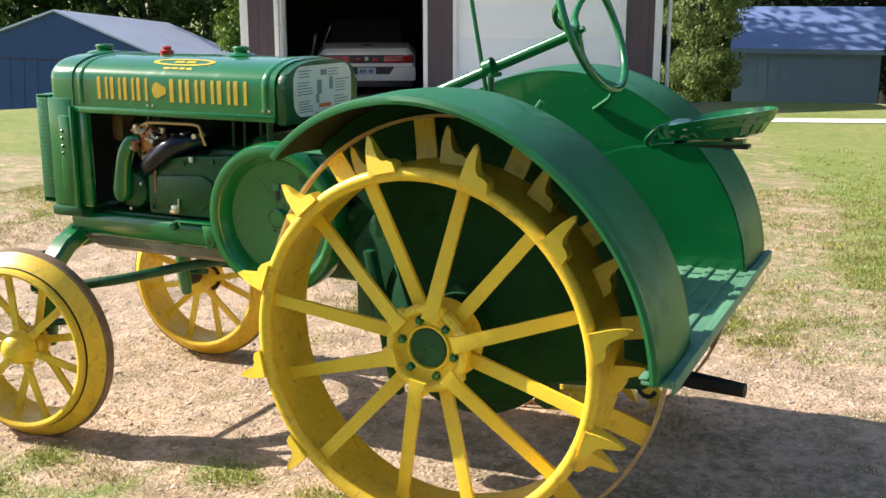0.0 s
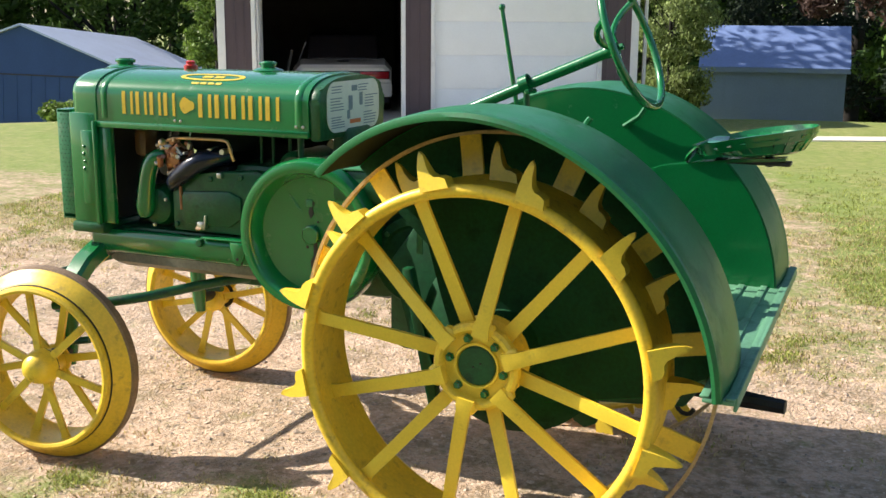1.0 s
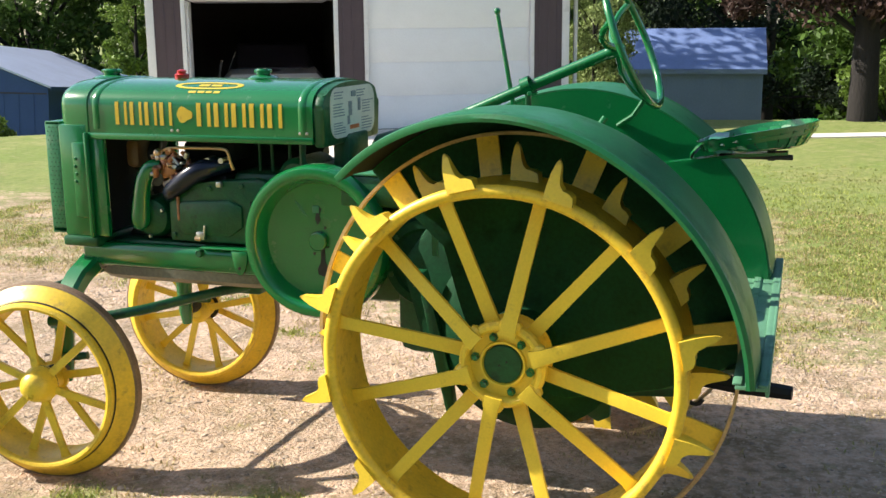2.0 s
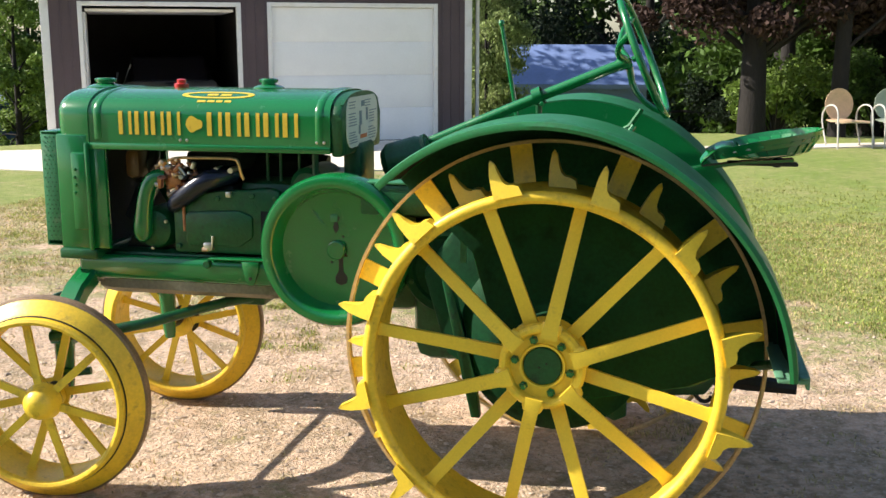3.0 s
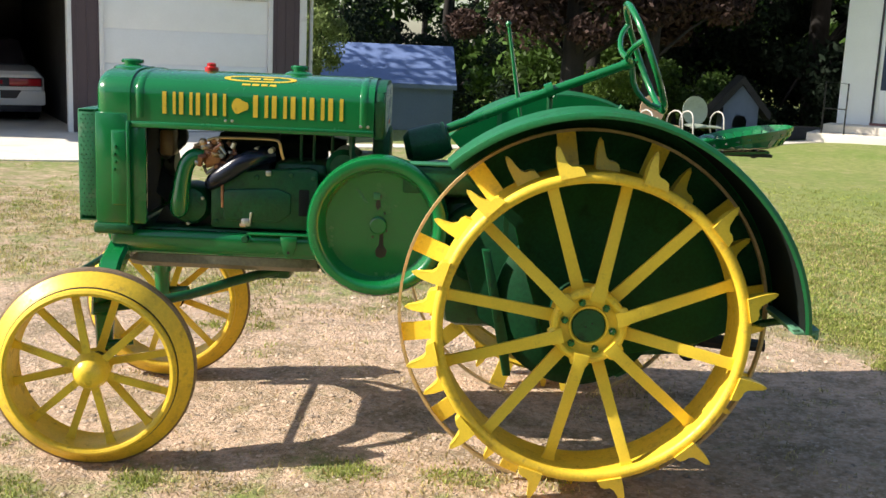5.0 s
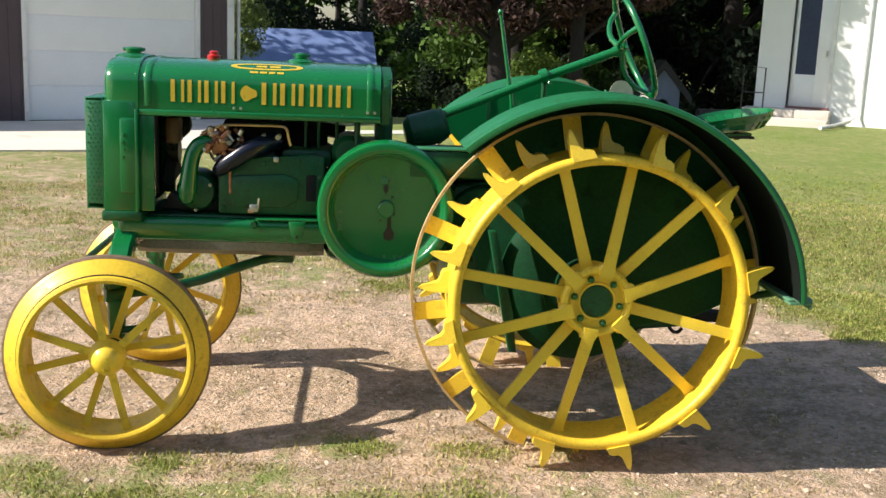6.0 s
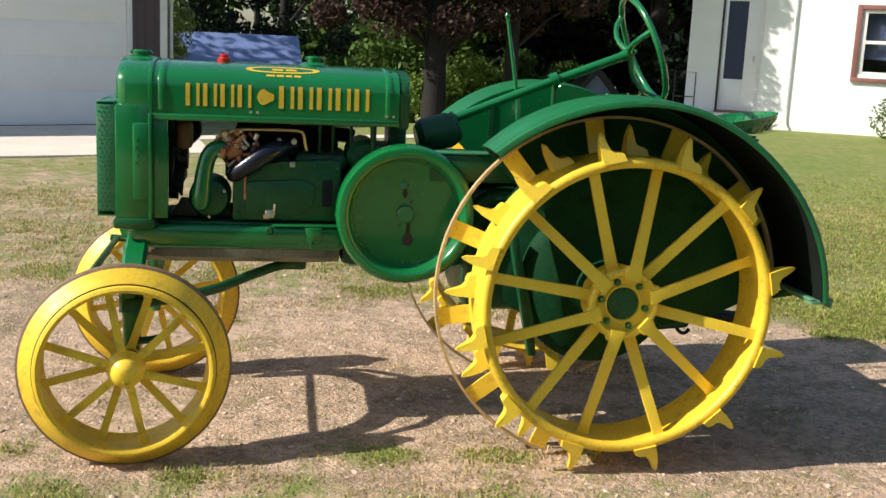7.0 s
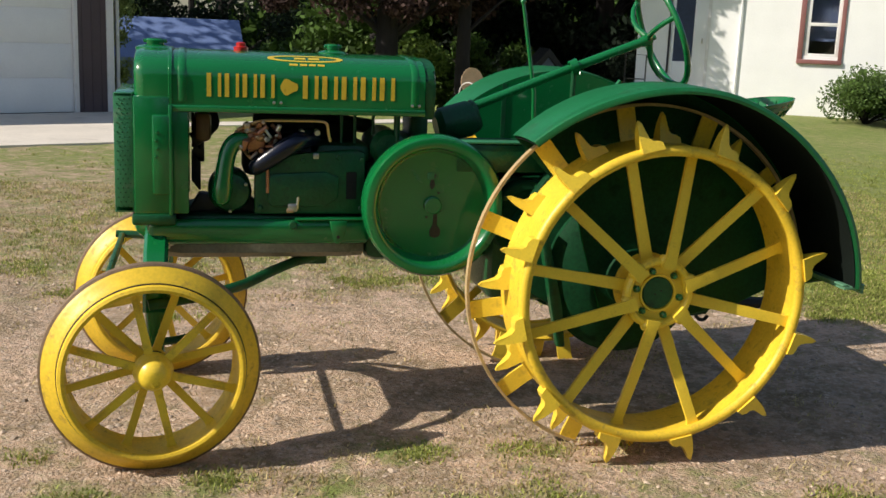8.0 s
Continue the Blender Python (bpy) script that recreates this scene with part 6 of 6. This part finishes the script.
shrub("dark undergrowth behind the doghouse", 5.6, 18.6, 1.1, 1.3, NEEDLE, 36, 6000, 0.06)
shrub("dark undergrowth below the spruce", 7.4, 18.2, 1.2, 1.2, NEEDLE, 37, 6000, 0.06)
shrub("green shrub between the maples", 3.0, 18.4, 1.0, 1.5, LEAF_GREEN, 38, 6000, 0.06)
shrub("low weeds at the barn corner", -16.10, 15.41, 0.55, 0.75, LEAF_LIGHT, 35, 3000, 0.06)


def far_woods():
    """The closing belt of trees round the farm, as one mass of leaves over dark stems."""
    rng = np.random.default_rng(5)
    cs, rs = [], []
    for i in range(520):
        a = radians(rng.uniform(-75, 80))
        d = rng.uniform(44, 62)
        x, y = -d * math.sin(a), d * math.cos(a)
        cs.append((x, y, land(x, y) + rng.uniform(0.0, 1.0) ** 0.8 * 11.0))
        rs.append(rng.uniform(1.2, 2.6))
    for i in range(320):
        a = radians(rng.uniform(-75, 80))
        d = rng.uniform(42, 56)
        x, y = -d * math.sin(a), d * math.cos(a)
        cs.append((x, y, land(x, y) + rng.uniform(0.3, 3.5)))
        rs.append(rng.uniform(1.4, 2.4))
    v, f = leaf_cloud(rng, np.array(cs), np.array(rs), 130000, 0.32)
    tagged(soup("far_woods", v, f, LEAF_GREEN), "distant belt of leafy woods", "woods", kind="stuff")
    bm = bmesh.new()
    for i in range(90):
        a = radians(-75 + 155 * i / 90 + rng.uniform(-0.6, 0.6))
        d = rng.uniform(50, 60)
        x, y = -d * math.sin(a), d * math.cos(a)
        tube([(x, y, land(x, y) - 0.3), (x + rng.uniform(-.3, .3), y, land(x, y) + 9)], [0.3, 0.1], 6, bm)
    tagged(link("far_trunks", bm, BARK), "stems of the distant woods", "woods", kind="stuff")


far_woods()


def unseen_woods():
    """Unseen trees opposite the garage, added to dim low sky light and reflections."""
    rng = np.random.default_rng(6)
    cs, rs = [], []
    for i in range(240):
        x, y = rng.uniform(-13, 30), rng.uniform(-25, -16)
        cs.append((x, y, rng.uniform(0.0, 1.0) ** 0.8 * 6.0))
        rs.append(rng.uniform(1.1, 1.9))
    v, f = leaf_cloud(rng, np.array(cs), np.array(rs), 34000, 0.32)
    tagged(soup("unseen_woods", v, f, LEAF_GREEN), "unseen belt of trees added to block low sky light", "woods", kind="stuff")


unseen_woods()


def blades(name, label, mat, seed, count, region, size, want):
    """Grass blades in tufts where want(x, y) allows."""
    rng = np.random.default_rng(seed)
    V, F = [], []
    made = tries = 0
    while made < count and tries < count * 12:
        tries += 1
        x, y = rng.uniform(region[0], region[1]), rng.uniform(region[2], region[3])
        if rng.random() > want(x, y):
            continue
        z = land(x, y) - 0.012 + 0.012 * wobble(x, y, 1.3) + 0.006 * wobble(x, y, 5.0)
        for _ in range(rng.integers(4, 9)):
            a, h = rng.uniform(0, 2 * math.pi), size * rng.uniform(0.5, 1.3)
            px, py = x + rng.normal() * 0.03, y + rng.normal() * 0.03
            w = 0.0022 + 0.0018 * rng.random()
            ca, sa = math.cos(a), math.sin(a)
            lx, ly = rng.normal() * h * 0.5, rng.normal() * h * 0.5
            k = len(V)
            V += [(px - ca * w, py - sa * w, z), (px + ca * w, py + sa * w, z), (px + lx * 0.4 + ca * w * 0.7, py + ly * 0.4 + sa * w * 0.7, z + h * 0.6), (px + lx * 0.4 - ca * w * 0.7, py + ly * 0.4 - sa * w * 0.7, z + h * 0.6), (px + lx, py + ly, z + h)]
            F += [(k, k + 1, k + 2, k + 3), (k + 3, k + 2, k + 4)]
        made += 1
    tagged(soup(name, V, F, mat), label, "grass", kind="stuff")


def patch(x, y):
    w = turf_weight(x, y) + 0.45 * wobble(x, y, 1.7) + 0.55 * wobble(x, y, 6.0)
    return smooth(0.58, 0.85, w)


blades("near_grass", "sparse green grass tufts in the gravel", GRASS, 41, 24000, (-6.0, 5.5, -4.0, 2.2), 0.014, lambda x, y: patch(x, y) * smooth(-4.0, -2.0, y) * smooth(-6.0, -3.8, x) * smooth(5.5, 3.5, x))
blades("lawn_grass", "short green lawn grass", GRASS, 42, 20000, (-6, 8, 1.0, 9.0), 0.022, lambda x, y: patch(x, y) * smooth(10, 2, y))
blades("dry_grass", "dry straw-coloured grass in the gravel", DRY_GRASS, 43, 20000, (-6, 5, -1.6, 6.0), 0.017, lambda x, y: 0.04 + 0.9 * smooth(0.25, 0.6, turf_weight(x, y) + 0.6 * wobble(x, y, 1.7)))


def stones(name, label, seed, count, x0, x1, y0, y1, small, large):
    """Loose stones, each a low faceted lump."""
    rng = np.random.default_rng(seed)
    base = np.array([(1, 0, 0), (0, 1, 0), (-1, 0, 0), (0, -1, 0), (0, 0, 0.8), (0.6, 0.6, 0.45), (-0.6, 0.6, 0.45), (-0.6, -0.6, 0.45), (0.6, -0.6, 0.45)])
    tri = np.array([(0, 1, 5), (1, 2, 6), (2, 3, 7), (3, 0, 8), (0, 5, 8), (1, 6, 5), (2, 7, 6), (3, 8, 7), (5, 6, 4), (6, 7, 4), (7, 8, 4), (8, 5, 4)])
    spots = []
    for x, y, r in zip(rng.uniform(x0, x1, count), rng.uniform(y0, y1, count), rng.random(count)):
        if r > turf_weight(x, y) * 1.2 + 0.5 * wobble(x, y, 1.4):
            spots.append((x, y, land(x, y) - 0.013 + 0.012 * wobble(x, y, 1.3) + 0.006 * wobble(x, y, 5.0)))
    k = len(spots)
    size = small + (large - small) * rng.random((k, 1, 1)) ** 3.5
    a = rng.uniform(0, 2 * math.pi, k)
    v = base[None] * rng.uniform(0.7, 1.3, (k, 9, 3)) * np.array([1, 0.75, 0.65]) * size
    c, s_ = np.cos(a)[:, None], np.sin(a)[:, None]
    v = np.stack([v[:, :, 0] * c - v[:, :, 1] * s_, v[:, :, 0] * s_ + v[:, :, 1] * c, v[:, :, 2]], 2) + np.array(spots)[:, None]
    f = (tri[None] + 9 * np.arange(k)[:, None, None]).reshape(-1, 3).tolist()
    tagged(soup(name, v.reshape(-1, 3).tolist(), f, STONE), label, "gravel", kind="stuff")


stones("gravel", "loose pale gravel stones on the drive", 8, 12000, -6, 4.5, -2.3, 6.0, 0.006, 0.022)
stones("fine_gravel", "fine pale gravel round the wheels", 9, 28000, -3.8, 3.2, -2.0, 2.2, 0.004, 0.013)
